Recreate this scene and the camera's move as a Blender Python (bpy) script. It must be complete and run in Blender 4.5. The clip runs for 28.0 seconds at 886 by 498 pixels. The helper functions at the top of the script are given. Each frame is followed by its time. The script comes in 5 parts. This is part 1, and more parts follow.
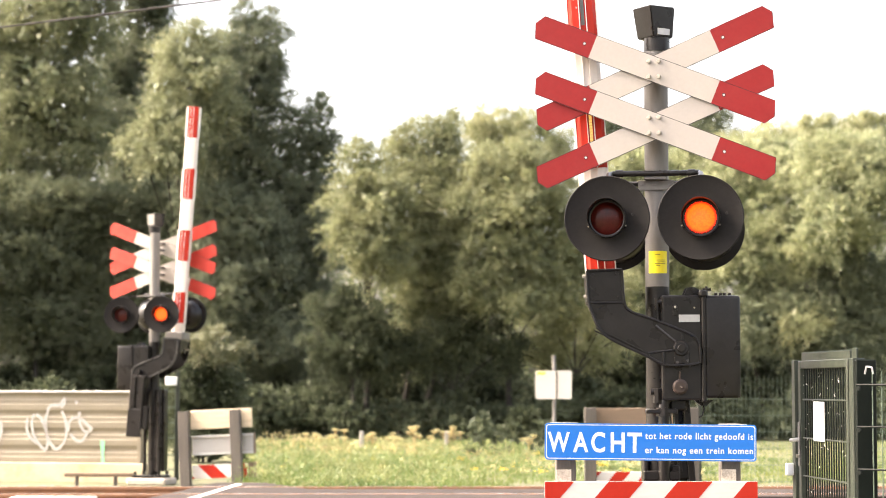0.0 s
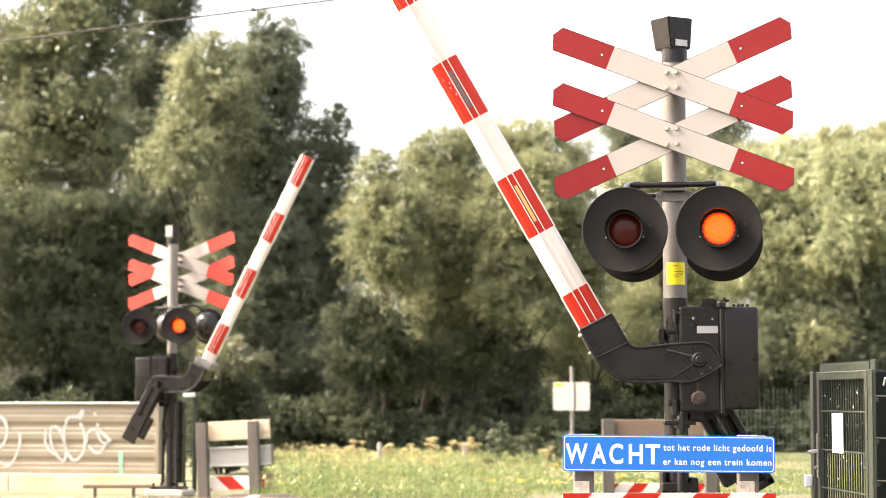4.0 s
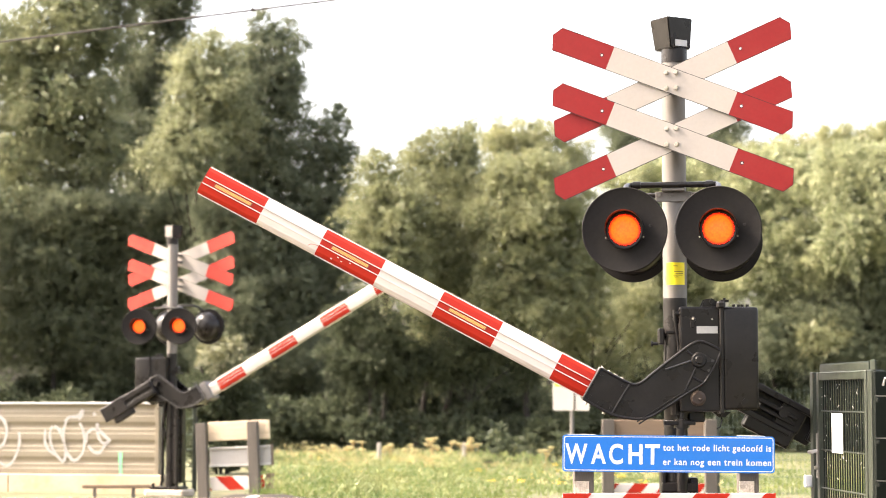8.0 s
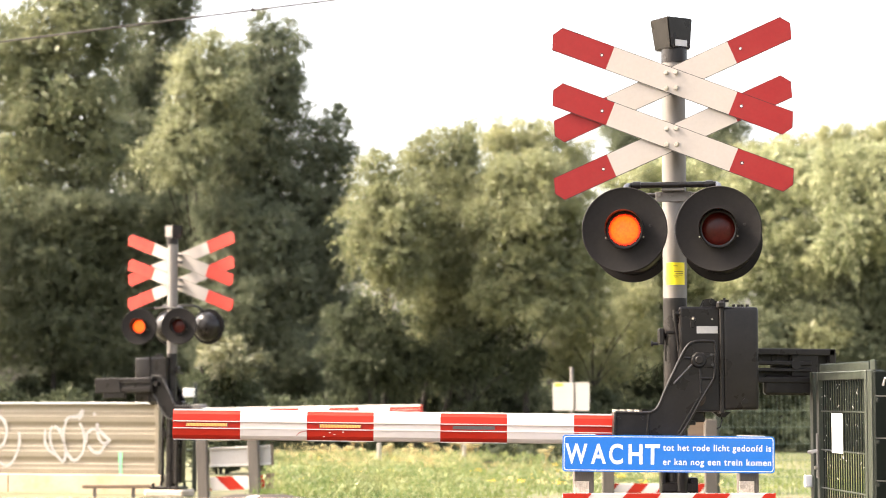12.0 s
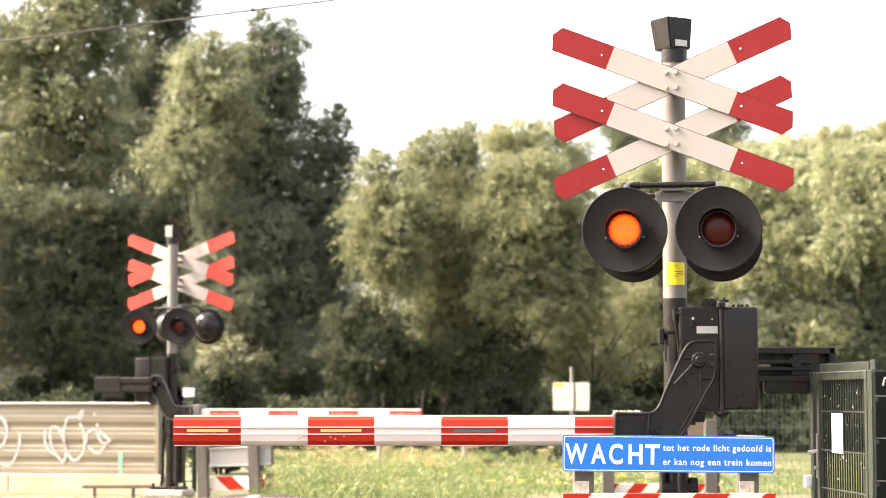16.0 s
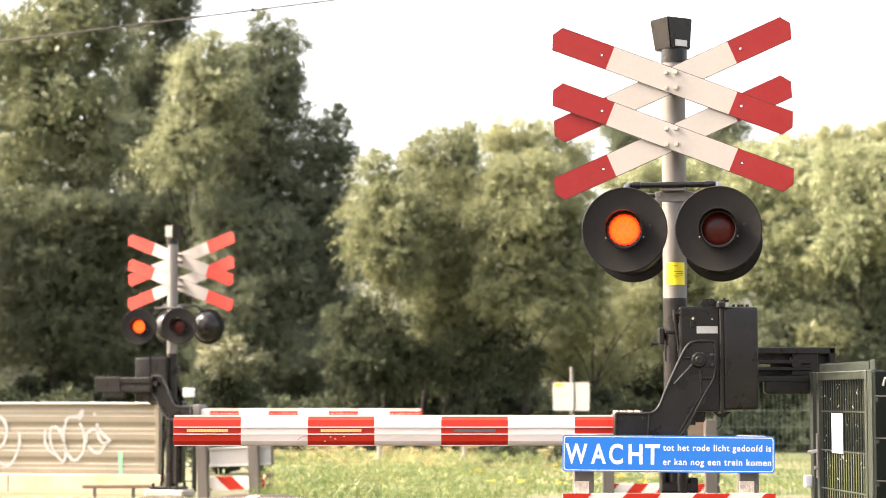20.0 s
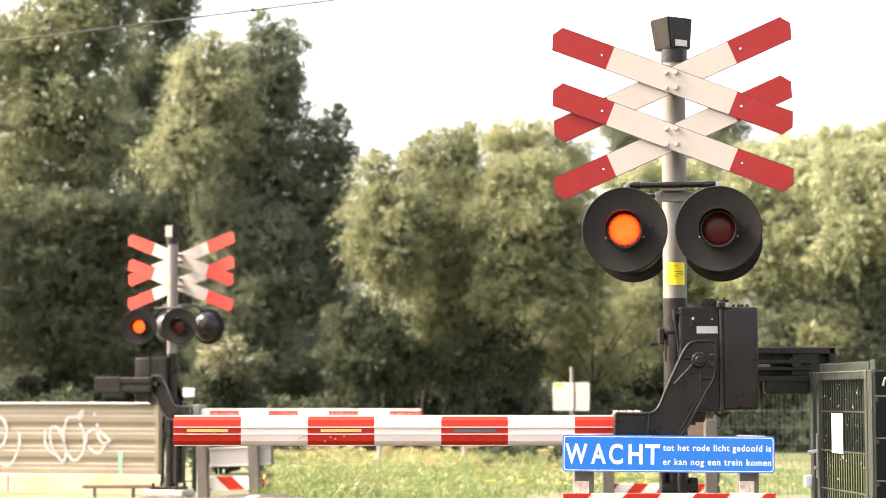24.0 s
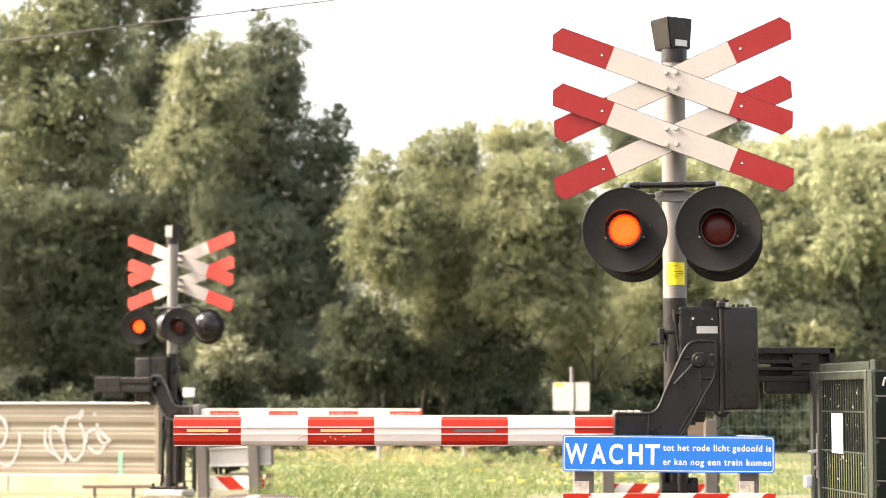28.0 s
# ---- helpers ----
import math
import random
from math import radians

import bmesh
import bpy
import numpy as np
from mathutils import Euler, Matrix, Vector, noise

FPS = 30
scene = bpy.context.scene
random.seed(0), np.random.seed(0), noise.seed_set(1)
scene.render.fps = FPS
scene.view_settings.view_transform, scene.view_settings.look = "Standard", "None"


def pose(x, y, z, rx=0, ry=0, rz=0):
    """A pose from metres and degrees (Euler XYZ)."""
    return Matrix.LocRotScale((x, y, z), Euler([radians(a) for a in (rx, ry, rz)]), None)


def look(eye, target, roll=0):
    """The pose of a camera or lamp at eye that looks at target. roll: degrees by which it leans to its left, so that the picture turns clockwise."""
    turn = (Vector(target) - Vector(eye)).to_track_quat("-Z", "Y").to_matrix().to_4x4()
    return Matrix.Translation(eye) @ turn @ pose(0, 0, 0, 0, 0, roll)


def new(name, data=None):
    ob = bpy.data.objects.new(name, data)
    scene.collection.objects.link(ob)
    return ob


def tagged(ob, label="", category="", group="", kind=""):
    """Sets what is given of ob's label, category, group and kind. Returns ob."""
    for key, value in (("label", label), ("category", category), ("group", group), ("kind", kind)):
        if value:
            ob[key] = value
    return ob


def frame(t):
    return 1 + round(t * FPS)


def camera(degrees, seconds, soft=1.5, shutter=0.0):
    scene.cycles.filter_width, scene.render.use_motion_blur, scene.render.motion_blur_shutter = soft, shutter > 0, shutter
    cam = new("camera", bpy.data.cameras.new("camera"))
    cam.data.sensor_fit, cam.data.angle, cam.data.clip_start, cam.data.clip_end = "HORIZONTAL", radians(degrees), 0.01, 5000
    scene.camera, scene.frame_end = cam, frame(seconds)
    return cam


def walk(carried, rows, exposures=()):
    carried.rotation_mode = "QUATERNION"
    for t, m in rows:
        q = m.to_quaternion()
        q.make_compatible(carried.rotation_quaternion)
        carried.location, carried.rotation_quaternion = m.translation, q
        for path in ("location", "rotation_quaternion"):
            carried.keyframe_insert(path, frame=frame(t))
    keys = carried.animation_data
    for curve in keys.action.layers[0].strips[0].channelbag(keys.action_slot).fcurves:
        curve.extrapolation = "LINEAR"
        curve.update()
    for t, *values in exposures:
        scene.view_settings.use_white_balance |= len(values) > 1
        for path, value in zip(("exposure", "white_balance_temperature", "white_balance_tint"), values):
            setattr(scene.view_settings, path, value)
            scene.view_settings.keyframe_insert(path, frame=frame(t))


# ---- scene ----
# The camera on its tripod: a small pan, then it stands still.
cam = camera(24.14, 28.0, soft=1.0)
cam.data.dof.use_dof = True
cam.data.dof.focus_distance = 11.0
cam.data.dof.aperture_fstop = 3.6
EYE_HEIGHT = 1.06
TILT = 4.10


def aim(right, down):
    """The camera's pose, turned by degrees to the right and down from where it comes to rest."""
    return pose(0, 0, EYE_HEIGHT, 90 + TILT - down, 0, -right)


PAN = [(0.0, 0.484, 0.320), (0.5, 0.477, 0.344), (1.0, 0.469, 0.359), (1.1, 0.410, 0.330), (1.2, 0.260, 0.250),
       (1.3, 0.165, 0.215), (1.4, 0.060, 0.130), (1.5, 0.010, 0.039), (1.7, -0.040, 0.010), (2.0, -0.047, 0.0),
       (2.5, -0.023, 0.022), (3.0, -0.016, 0.008), (3.5, -0.012, 0.006), (5.5, 0.0, 0.0), (12.0, 0.0, 0.0), (28.0, 0.0, 0.0)]
walk(cam, [(t, aim(r, d)) for t, r, d in PAN], exposures=[(0.0, 1.34, 7100, 14.0), (28.0, 1.34, 7100, 14.0)])

# Daylight: hazy bright sky, sun high from the left.
SUN = Vector((-0.72, 0.05, 0.69)).normalized()
world = bpy.data.worlds.new("sky")
scene.world = world
world.use_nodes = True
wn = world.node_tree
sky = wn.nodes.new("ShaderNodeTexSky")
sky.sky_type = "NISHITA"
sky.sun_disc = False
sky.sun_elevation = math.asin(SUN.z)
sky.sun_rotation = math.atan2(SUN.x, SUN.y)
sky.air_density, sky.dust_density, sky.ozone_density = 1.0, 7.0, 1.0
wn.nodes["Background"].inputs["Strength"].default_value = 0.15
haze = wn.nodes.new("ShaderNodeHueSaturation")
haze.inputs["Saturation"].default_value = 0.62
haze.inputs["Value"].default_value = 2.55
wn.links.new(sky.outputs["Color"], haze.inputs["Color"])
wn.links.new(haze.outputs["Color"], wn.nodes["Background"].inputs["Color"])
sun = new("sun", bpy.data.lights.new("sun", "SUN"))
sun.data.energy, sun.data.angle, sun.data.color = 3.6, radians(0.6), (1.0, 0.93, 0.82)
sun.matrix_world = look(SUN * 60, (0, 0, 0))


# ---- materials ----
def mat(name, base, rough=0.5, metal=0.0, vary=0.12, scale=6.0, fine=60.0, bump=0.15, gloss=0.5, dirt=None, dirt_amount=0.0,
        dirt_scale=2.5, stretch=(1, 1, 1), islands=0.0):
    """A painted, metal, wood or mineral surface: base colour with two scales of variation, dirt patches and fine relief."""
    m = bpy.data.materials.new(name)
    m.use_nodes = True
    n, l = m.node_tree.nodes, m.node_tree.links
    p = n["Principled BSDF"]
    p.inputs["Metallic"].default_value = metal
    p.inputs["Specular IOR Level"].default_value = gloss
    tc = n.new("ShaderNodeTexCoord")
    mp = n.new("ShaderNodeMapping")
    mp.inputs["Scale"].default_value = stretch
    l.new(tc.outputs["Object"], mp.inputs["Vector"])
    big = n.new("ShaderNodeTexNoise")
    big.inputs["Scale"].default_value, big.inputs["Detail"].default_value = scale, 5.0
    small = n.new("ShaderNodeTexNoise")
    small.inputs["Scale"].default_value, small.inputs["Detail"].default_value = fine, 4.0
    l.new(mp.outputs["Vector"], big.inputs["Vector"])
    l.new(mp.outputs["Vector"], small.inputs["Vector"])
    add = n.new("ShaderNodeMath")
    add.operation = "ADD"
    l.new(big.outputs["Fac"], add.inputs[0])
    l.new(small.outputs["Fac"], add.inputs[1])
    rng = n.new("ShaderNodeMapRange")
    rng.inputs["From Min"].default_value, rng.inputs["From Max"].default_value = 0.6, 1.4
    rng.inputs["To Min"].default_value, rng.inputs["To Max"].default_value = 1 - vary, 1 + vary
    l.new(add.outputs[0], rng.inputs["Value"])
    hsv = n.new("ShaderNodeHueSaturation")
    hsv.inputs["Color"].default_value = (*base, 1)
    if islands:
        geo = n.new("ShaderNodeNewGeometry")
        ri = n.new("ShaderNodeMapRange")
        ri.inputs["To Min"].default_value, ri.inputs["To Max"].default_value = 1 - islands, 1 + islands
        l.new(geo.outputs["Random Per Island"], ri.inputs["Value"])
        mul = n.new("ShaderNodeMath")
        mul.operation = "MULTIPLY"
        l.new(rng.outputs["Result"], mul.inputs[0])
        l.new(ri.outputs["Result"], mul.inputs[1])
        l.new(mul.outputs[0], hsv.inputs["Value"])
    else:
        l.new(rng.outputs["Result"], hsv.inputs["Value"])
    colour = hsv.outputs["Color"]
    if dirt:
        dn = n.new("ShaderNodeTexNoise")
        dn.inputs["Scale"].default_value, dn.inputs["Detail"].default_value = dirt_scale, 8.0
        dn.inputs["Roughness"].default_value = 0.7
        l.new(mp.outputs["Vector"], dn.inputs["Vector"])
        dr = n.new("ShaderNodeMapRange")
        dr.inputs["From Min"].default_value, dr.inputs["From Max"].default_value = 0.48, 0.72
        dr.inputs["To Max"].default_value = dirt_amount
        l.new(dn.outputs["Fac"], dr.inputs["Value"])
        mix = n.new("ShaderNodeMix")
        mix.data_type = "RGBA"
        mix.inputs["B"].default_value = (*dirt, 1)
        l.new(dr.outputs["Result"], mix.inputs["Factor"])
        l.new(colour, mix.inputs["A"])
        colour = mix.outputs["Result"]
    l.new(colour, p.inputs["Base Color"])
    rr = n.new("ShaderNodeMapRange")
    rr.inputs["To Min"].default_value, rr.inputs["To Max"].default_value = max(0.03, rough - 0.12), min(1, rough + 0.12)
    l.new(big.outputs["Fac"], rr.inputs["Value"])
    l.new(rr.outputs["Result"], p.inputs["Roughness"])
    if bump:
        b = n.new("ShaderNodeBump")
        b.inputs["Strength"].default_value, b.inputs["Distance"].default_value = bump, 0.004
        l.new(small.outputs["Fac"], b.inputs["Height"])
        l.new(b.outputs["Normal"], p.inputs["Normal"])
    return m


def leaf_mat(name, dark, light, tip, translucent=0.35, gloss=0.40, drift=0.9, odd=0.55):
    """Leaves: colour drifting over the crown and from leaf to leaf, light coming through them."""
    m = bpy.data.materials.new(name)
    m.use_nodes = True
    n, l = m.node_tree.nodes, m.node_tree.links
    p = n["Principled BSDF"]
    geo = n.new("ShaderNodeNewGeometry")
    tc = n.new("ShaderNodeTexCoord")
    nz = n.new("ShaderNodeTexNoise")
    nz.inputs["Scale"].default_value, nz.inputs["Detail"].default_value = drift, 4.0
    l.new(tc.outputs["Object"], nz.inputs["Vector"])
    mr = n.new("ShaderNodeMapRange")
    mr.inputs["From Min"].default_value, mr.inputs["From Max"].default_value = 0.35, 0.68
    l.new(nz.outputs["Fac"], mr.inputs["Value"])
    ramp = n.new("ShaderNodeMix")
    ramp.data_type = "RGBA"
    ramp.inputs["A"].default_value, ramp.inputs["B"].default_value = (*dark, 1), (*light, 1)
    l.new(mr.outputs["Result"], ramp.inputs["Factor"])
    rnd = n.new("ShaderNodeMapRange")
    rnd.inputs["From Min"].default_value, rnd.inputs["To Max"].default_value = 0.45, odd
    l.new(geo.outputs["Random Per Island"], rnd.inputs["Value"])
    mix = n.new("ShaderNodeMix")
    mix.data_type = "RGBA"
    mix.inputs["B"].default_value = (*tip, 1)
    l.new(rnd.outputs["Result"], mix.inputs["Factor"])
    l.new(ramp.outputs["Result"], mix.inputs["A"])
    l.new(mix.outputs["Result"], p.inputs["Base Color"])
    p.inputs["Roughness"].default_value, p.inputs["Specular IOR Level"].default_value = 0.5, gloss
    tr = n.new("ShaderNodeBsdfTranslucent")
    l.new(mix.outputs["Result"], tr.inputs["Color"])
    ms = n.new("ShaderNodeMixShader")
    ms.inputs["Fac"].default_value = translucent
    l.new(p.outputs["BSDF"], ms.inputs[1])
    l.new(tr.outputs["BSDF"], ms.inputs[2])
    l.new(ms.outputs["Shader"], n["Material Output"].inputs["Surface"])
    return m


def glow_mat(name, core, rim, radius, strength, dots=105.0, mottle=0.42):
    """A plate of light-emitting diodes: many small bright points, duller towards the rim."""
    m = bpy.data.materials.new(name)
    m.use_nodes = True
    n, l = m.node_tree.nodes, m.node_tree.links
    p = n["Principled BSDF"]
    tc = n.new("ShaderNodeTexCoord")
    ln = n.new("ShaderNodeVectorMath")
    ln.operation = "LENGTH"
    flat = n.new("ShaderNodeVectorMath")
    flat.operation = "MULTIPLY"
    flat.inputs[1].default_value = (1, 0, 1)
    l.new(tc.outputs["Object"], flat.inputs[0])
    l.new(flat.outputs["Vector"], ln.inputs[0])
    vor = n.new("ShaderNodeTexVoronoi")
    vor.inputs["Scale"].default_value = dots
    l.new(tc.outputs["Object"], vor.inputs["Vector"])
    mr = n.new("ShaderNodeMapRange")
    mr.inputs["From Min"].default_value, mr.inputs["From Max"].default_value = radius * 0.80, radius * 1.0
    l.new(ln.outputs["Value"], mr.inputs["Value"])
    add = n.new("ShaderNodeMath")
    add.operation = "MULTIPLY_ADD"
    add.use_clamp = True
    add.inputs[1].default_value = mottle
    l.new(vor.outputs["Distance"], add.inputs[0])
    l.new(mr.outputs["Result"], add.inputs[2])
    mix = n.new("ShaderNodeMix")
    mix.data_type = "RGBA"
    mix.inputs["A"].default_value, mix.inputs["B"].default_value = (*core, 1), (*rim, 1)
    l.new(add.outputs[0], mix.inputs["Factor"])
    l.new(mix.outputs["Result"], p.inputs["Emission Color"])
    p.inputs["Emission Strength"].default_value = strength
    p.inputs["Base Color"].default_value = (0.15, 0.01, 0.005, 1)
    return m


BLACK = mat("black_paint", (0.0109, 0.0089, 0.0079), 0.30, vary=0.25, scale=9, bump=0.14, gloss=0.27, dirt=(0.0400, 0.0364, 0.0312), dirt_amount=0.24, dirt_scale=6)
GLOSS_BLACK = mat("glossy_black_paint", (0.0125, 0.0110, 0.0101), 0.42, vary=0.3, scale=14, bump=0.35, gloss=0.24)
# Lighter copy of the black, with highlights on rims and rods put in.
HIGHLIGHT_BLACK = mat("highlight_black_paint", (0.030, 0.027, 0.025), 0.36, vary=0.3, scale=14, bump=0.3, gloss=0.6)
BROWN_WOOD = mat("dark_brown_wood", (0.17, 0.115, 0.075), 0.8, vary=0.22, scale=3, fine=40, bump=0.5, stretch=(1, 4, 8), dirt=(0.10, 0.075, 0.05), dirt_amount=0.4)
DISC = mat("matt_black_disc", (0.0132, 0.0116, 0.0109), 0.75, vary=0.2, scale=5, bump=0.05, gloss=0.12, dirt=(0.0265, 0.0238, 0.0199), dirt_amount=0.3, dirt_scale=4)
GALV = mat("galvanised_steel", (0.1512, 0.1375, 0.1237), 0.6, metal=0.1, vary=0.12, scale=5, dirt=(0.1146, 0.1054, 0.0916), dirt_amount=0.35, stretch=(1, 1, 0.3))
RED = mat("red_sheeting", (0.1840, 0.0098, 0.0101), 0.5, vary=0.10, scale=4, bump=0.03, gloss=0.2, dirt=(0.1948, 0.0253, 0.0216), dirt_amount=0.4)
CREAM = mat("white_sheeting", (0.3232, 0.2895, 0.2619), 0.5, vary=0.05, scale=4, bump=0.03, gloss=0.25, dirt=(0.3135, 0.2641, 0.2155), dirt_amount=0.35, dirt_scale=3)
BOOM_RED = mat("boom_red", (0.415, 0.0205, 0.0085), 0.42, vary=0.08, scale=5, bump=0.03, gloss=0.22, dirt=(0.300, 0.040, 0.022), dirt_amount=0.3)
BOOM_WHITE = mat("boom_white", (0.6660, 0.5958, 0.5382), 0.38, vary=0.05, scale=4, bump=0.03, dirt=(0.4023, 0.3483, 0.2943), dirt_amount=0.45, dirt_scale=4, stretch=(0.3, 1, 1))
STEEL = mat("bolt_steel", (0.40, 0.36, 0.30), 0.40, metal=0.5, vary=0.2, scale=60)
PLATE = mat("aluminium_plate", (0.42, 0.40, 0.38), 0.4, metal=0.3, vary=0.1, scale=20)
BRASS = mat("brown_cap", (0.0500, 0.0330, 0.0240), 0.45, metal=0.4, vary=0.25, scale=20)
YELLOW = mat("yellow_sticker", (0.80, 0.66, 0.02), 0.45, vary=0.05, scale=20, bump=0.02)
INK = mat("dark_ink", (0.10, 0.08, 0.03), 0.6, vary=0.1)
LENS = mat("dark_red_lens", (0.0640, 0.0080, 0.0056), 0.22, vary=0.25, scale=30, bump=0.08, gloss=0.2)
LED_DARK = mat("unlit_diodes", (0.10, 0.10, 0.09), 0.4, vary=0.5, scale=300, fine=900, bump=0.3)
LED_RED = glow_mat("red_diodes", (1.0, 0.165, 0.007), (0.85, 0.022, 0.004), 0.082, 0.88, mottle=0.6)
LED_YELLOW = glow_mat("yellow_diodes", (1.0, 0.58, 0.16), (0.85, 0.40, 0.08), 9.0, 0.72, dots=190)
BLUE = mat("blue_sign", (0.0120, 0.1518, 0.5244), 0.40, vary=0.06, scale=3, bump=0.02, gloss=0.25, dirt=(0.0460, 0.1748, 0.4784), dirt_amount=0.35, dirt_scale=5)
WHITE = mat("white_film", (0.7626, 0.7626, 0.7440), 0.4, vary=0.03, scale=5, bump=0.02)
GREYBACK = mat("sign_back_aluminium", (0.4752, 0.4644, 0.4392), 0.45, metal=0.3, vary=0.08, scale=3)
WOOD = mat("weathered_wood", (0.5520, 0.4380, 0.3060), 0.8, vary=0.22, scale=3, fine=40, bump=0.5, stretch=(1, 4, 8), dirt=(0.3600, 0.2760, 0.1860), dirt_amount=0.4)
POST_WOOD = mat("grey_post_wood", (0.095, 0.080, 0.066), 0.85, vary=0.25, scale=4, fine=50, bump=0.6, stretch=(6, 6, 0.6), dirt=(0.05, 0.042, 0.035), dirt_amount=0.5)
CHIPPED = mat("rough_concrete", (0.44, 0.38, 0.31), 0.9, vary=0.45, scale=30, fine=120, bump=1.0)
CONCRETE = mat("concrete", (0.2025, 0.1762, 0.1425), 0.85, vary=0.15, scale=3, fine=50, bump=0.5, dirt=(0.2025, 0.1800, 0.1425), dirt_amount=0.5)
KERB = mat("cream_concrete", (0.4500, 0.3645, 0.2475), 0.8, vary=0.12, scale=2, fine=40, bump=0.3, dirt=(0.3960, 0.2250, 0.0900), dirt_amount=0.65, dirt_scale=2.2)
SHEET = mat("profiled_steel_sheet", (0.1965, 0.1662, 0.1177), 0.55, metal=0.1, vary=0.10, scale=2, fine=30, bump=0.1, dirt=(0.1440, 0.1193, 0.0790), dirt_amount=0.4, dirt_scale=1.2)
SIGNBACK = mat("bare_aluminium_sheet", (0.37, 0.35, 0.325), 0.55, metal=0.2, vary=0.08, scale=3)
# Brighter red for the far boards: sunlight on them put into the colour.
SUNLIT_RED = mat("sunlit_red_sheeting", (0.40, 0.034, 0.023), 0.5, vary=0.12, scale=4, bump=0.03, gloss=0.2, dirt=(0.36, 0.09, 0.06), dirt_amount=0.4)
STRIP = mat("amber_strip_plate", (0.34, 0.17, 0.07), 0.4, vary=0.1)
SPRAY = mat("white_spray_paint", (0.3509, 0.3334, 0.3099), 0.6, vary=0.15, scale=14)
SPRAY_GREEN = mat("green_spray_paint", (0.18, 0.52, 0.28), 0.6, vary=0.1)
GREEN = mat("green_coated_steel", (0.0211, 0.0265, 0.0173), 0.45, vary=0.15, scale=8, dirt=(0.0913, 0.0913, 0.0694), dirt_amount=0.3, dirt_scale=12)
# Darker copy of the coated green, with shade put into the colour.
DARK_SHADE_GREEN = mat("dark_shade_green_steel", (0.0056, 0.0076, 0.0056), 0.5, vary=0.2, scale=8, gloss=0.12)
WIRE_GREEN = mat("green_wire", (0.0684, 0.0950, 0.0665), 0.5, vary=0.1)
RUST = mat("rusty_rail", (0.22, 0.105, 0.055), 0.7, vary=0.3, scale=8, bump=0.5)
RAILTOP = mat("worn_rail_head", (0.60, 0.56, 0.52), 0.25, metal=0.9, vary=0.1, stretch=(0.2, 3, 1))
ASPHALT = mat("asphalt", (0.036, 0.027, 0.023), 0.92, gloss=0.2, vary=0.25, scale=1.5, fine=120, bump=0.6, dirt=(0.062, 0.050, 0.042), dirt_amount=0.4, dirt_scale=0.7)
PAINT = mat("road_paint", (0.5904, 0.5576, 0.4920), 0.7, vary=0.15, scale=8, bump=0.3)
SOIL = mat("meadow_soil", (0.085, 0.085, 0.035), 0.95, vary=0.4, scale=0.8, fine=14, bump=1.0, dirt=(0.20, 0.16, 0.08), dirt_amount=0.6, dirt_scale=0.35)
BALLAST = mat("ballast_stone", (0.24, 0.20, 0.165), 0.9, vary=0.3, scale=20, islands=0.4, bump=0.5)
BARK = mat("bark", (0.0269, 0.0221, 0.0171), 0.95, vary=0.4, scale=6, fine=30, bump=1.0, stretch=(4, 4, 1))
COPPER = mat("weathered_wire", (0.0550, 0.0468, 0.0413), 0.6, metal=0.4, vary=0.1)
LEAF_DARK = leaf_mat("willow_leaves", (0.1239, 0.1444, 0.0759), (0.2083, 0.2238, 0.1185), (0.3455, 0.3372, 0.2045), 0.38, 0.3)
# Darker leaves: the shade deep in the woods is put into the colour.
LEAF_DEEP_SHADE = leaf_mat("deep_shade_leaves", (0.1008, 0.1182, 0.0716), (0.1622, 0.1806, 0.1091), (0.2229, 0.2307, 0.1435), 0.48, 0.15)
# Very dark leaves that hold the shade below the crowns in their colour.
LEAF_UNDER_SHADE = leaf_mat("undergrowth_leaves_in_shade", (0.0450, 0.0554, 0.0328), (0.0737, 0.0859, 0.0492), (0.1230, 0.1353, 0.0778), 0.48, 0.1)
LEAF_WILLOW = leaf_mat("pale_grey_willow_leaves", (0.1322, 0.1528, 0.0818), (0.2466, 0.2594, 0.1433), (0.4523, 0.4372, 0.2725), 0.36, 0.3)
# Shaded copy of the willow leaves, with the shade put into the colour.
LEAF_SHADE = leaf_mat("shaded_willow_leaves", (0.1123, 0.1307, 0.0845), (0.1780, 0.1993, 0.1255), (0.2479, 0.2498, 0.1671), 0.48, 0.15)
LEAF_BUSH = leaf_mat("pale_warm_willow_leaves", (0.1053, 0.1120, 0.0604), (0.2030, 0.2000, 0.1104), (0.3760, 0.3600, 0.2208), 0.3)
LEAF_MID = leaf_mat("olive_leaves", (0.1985, 0.2308, 0.1212), (0.3341, 0.3502, 0.1826), (0.5688, 0.5473, 0.3613), 0.48)
LEAF_OLIVE = leaf_mat("dull_olive_leaves", (0.1399, 0.1572, 0.0806), (0.2297, 0.2401, 0.1207), (0.3480, 0.3350, 0.2004), 0.48, 0.3)
LEAF_LIGHT = leaf_mat("yellow_green_leaves", (0.2169, 0.2322, 0.1138), (0.3337, 0.3311, 0.1672), (0.4672, 0.4472, 0.2937), 0.55)
GRASS = leaf_mat("meadow_grass", (0.058, 0.118, 0.0270), (0.180, 0.206, 0.0560), (0.270, 0.262, 0.115), 0.4, 0.4, 0.75, 0.33)
WEED = leaf_mat("weed_leaves", (0.0999, 0.1533, 0.0453), (0.1997, 0.2241, 0.0816), (0.3813, 0.3589, 0.1814), 0.4)
PALE_POST = mat("pale_concrete_post", (0.3024, 0.2772, 0.2448), 0.85, vary=0.2, scale=8, bump=0.4)
UMBEL = mat("seed_heads", (0.4201, 0.3715, 0.1827), 0.9, vary=0.25, islands=0.4)
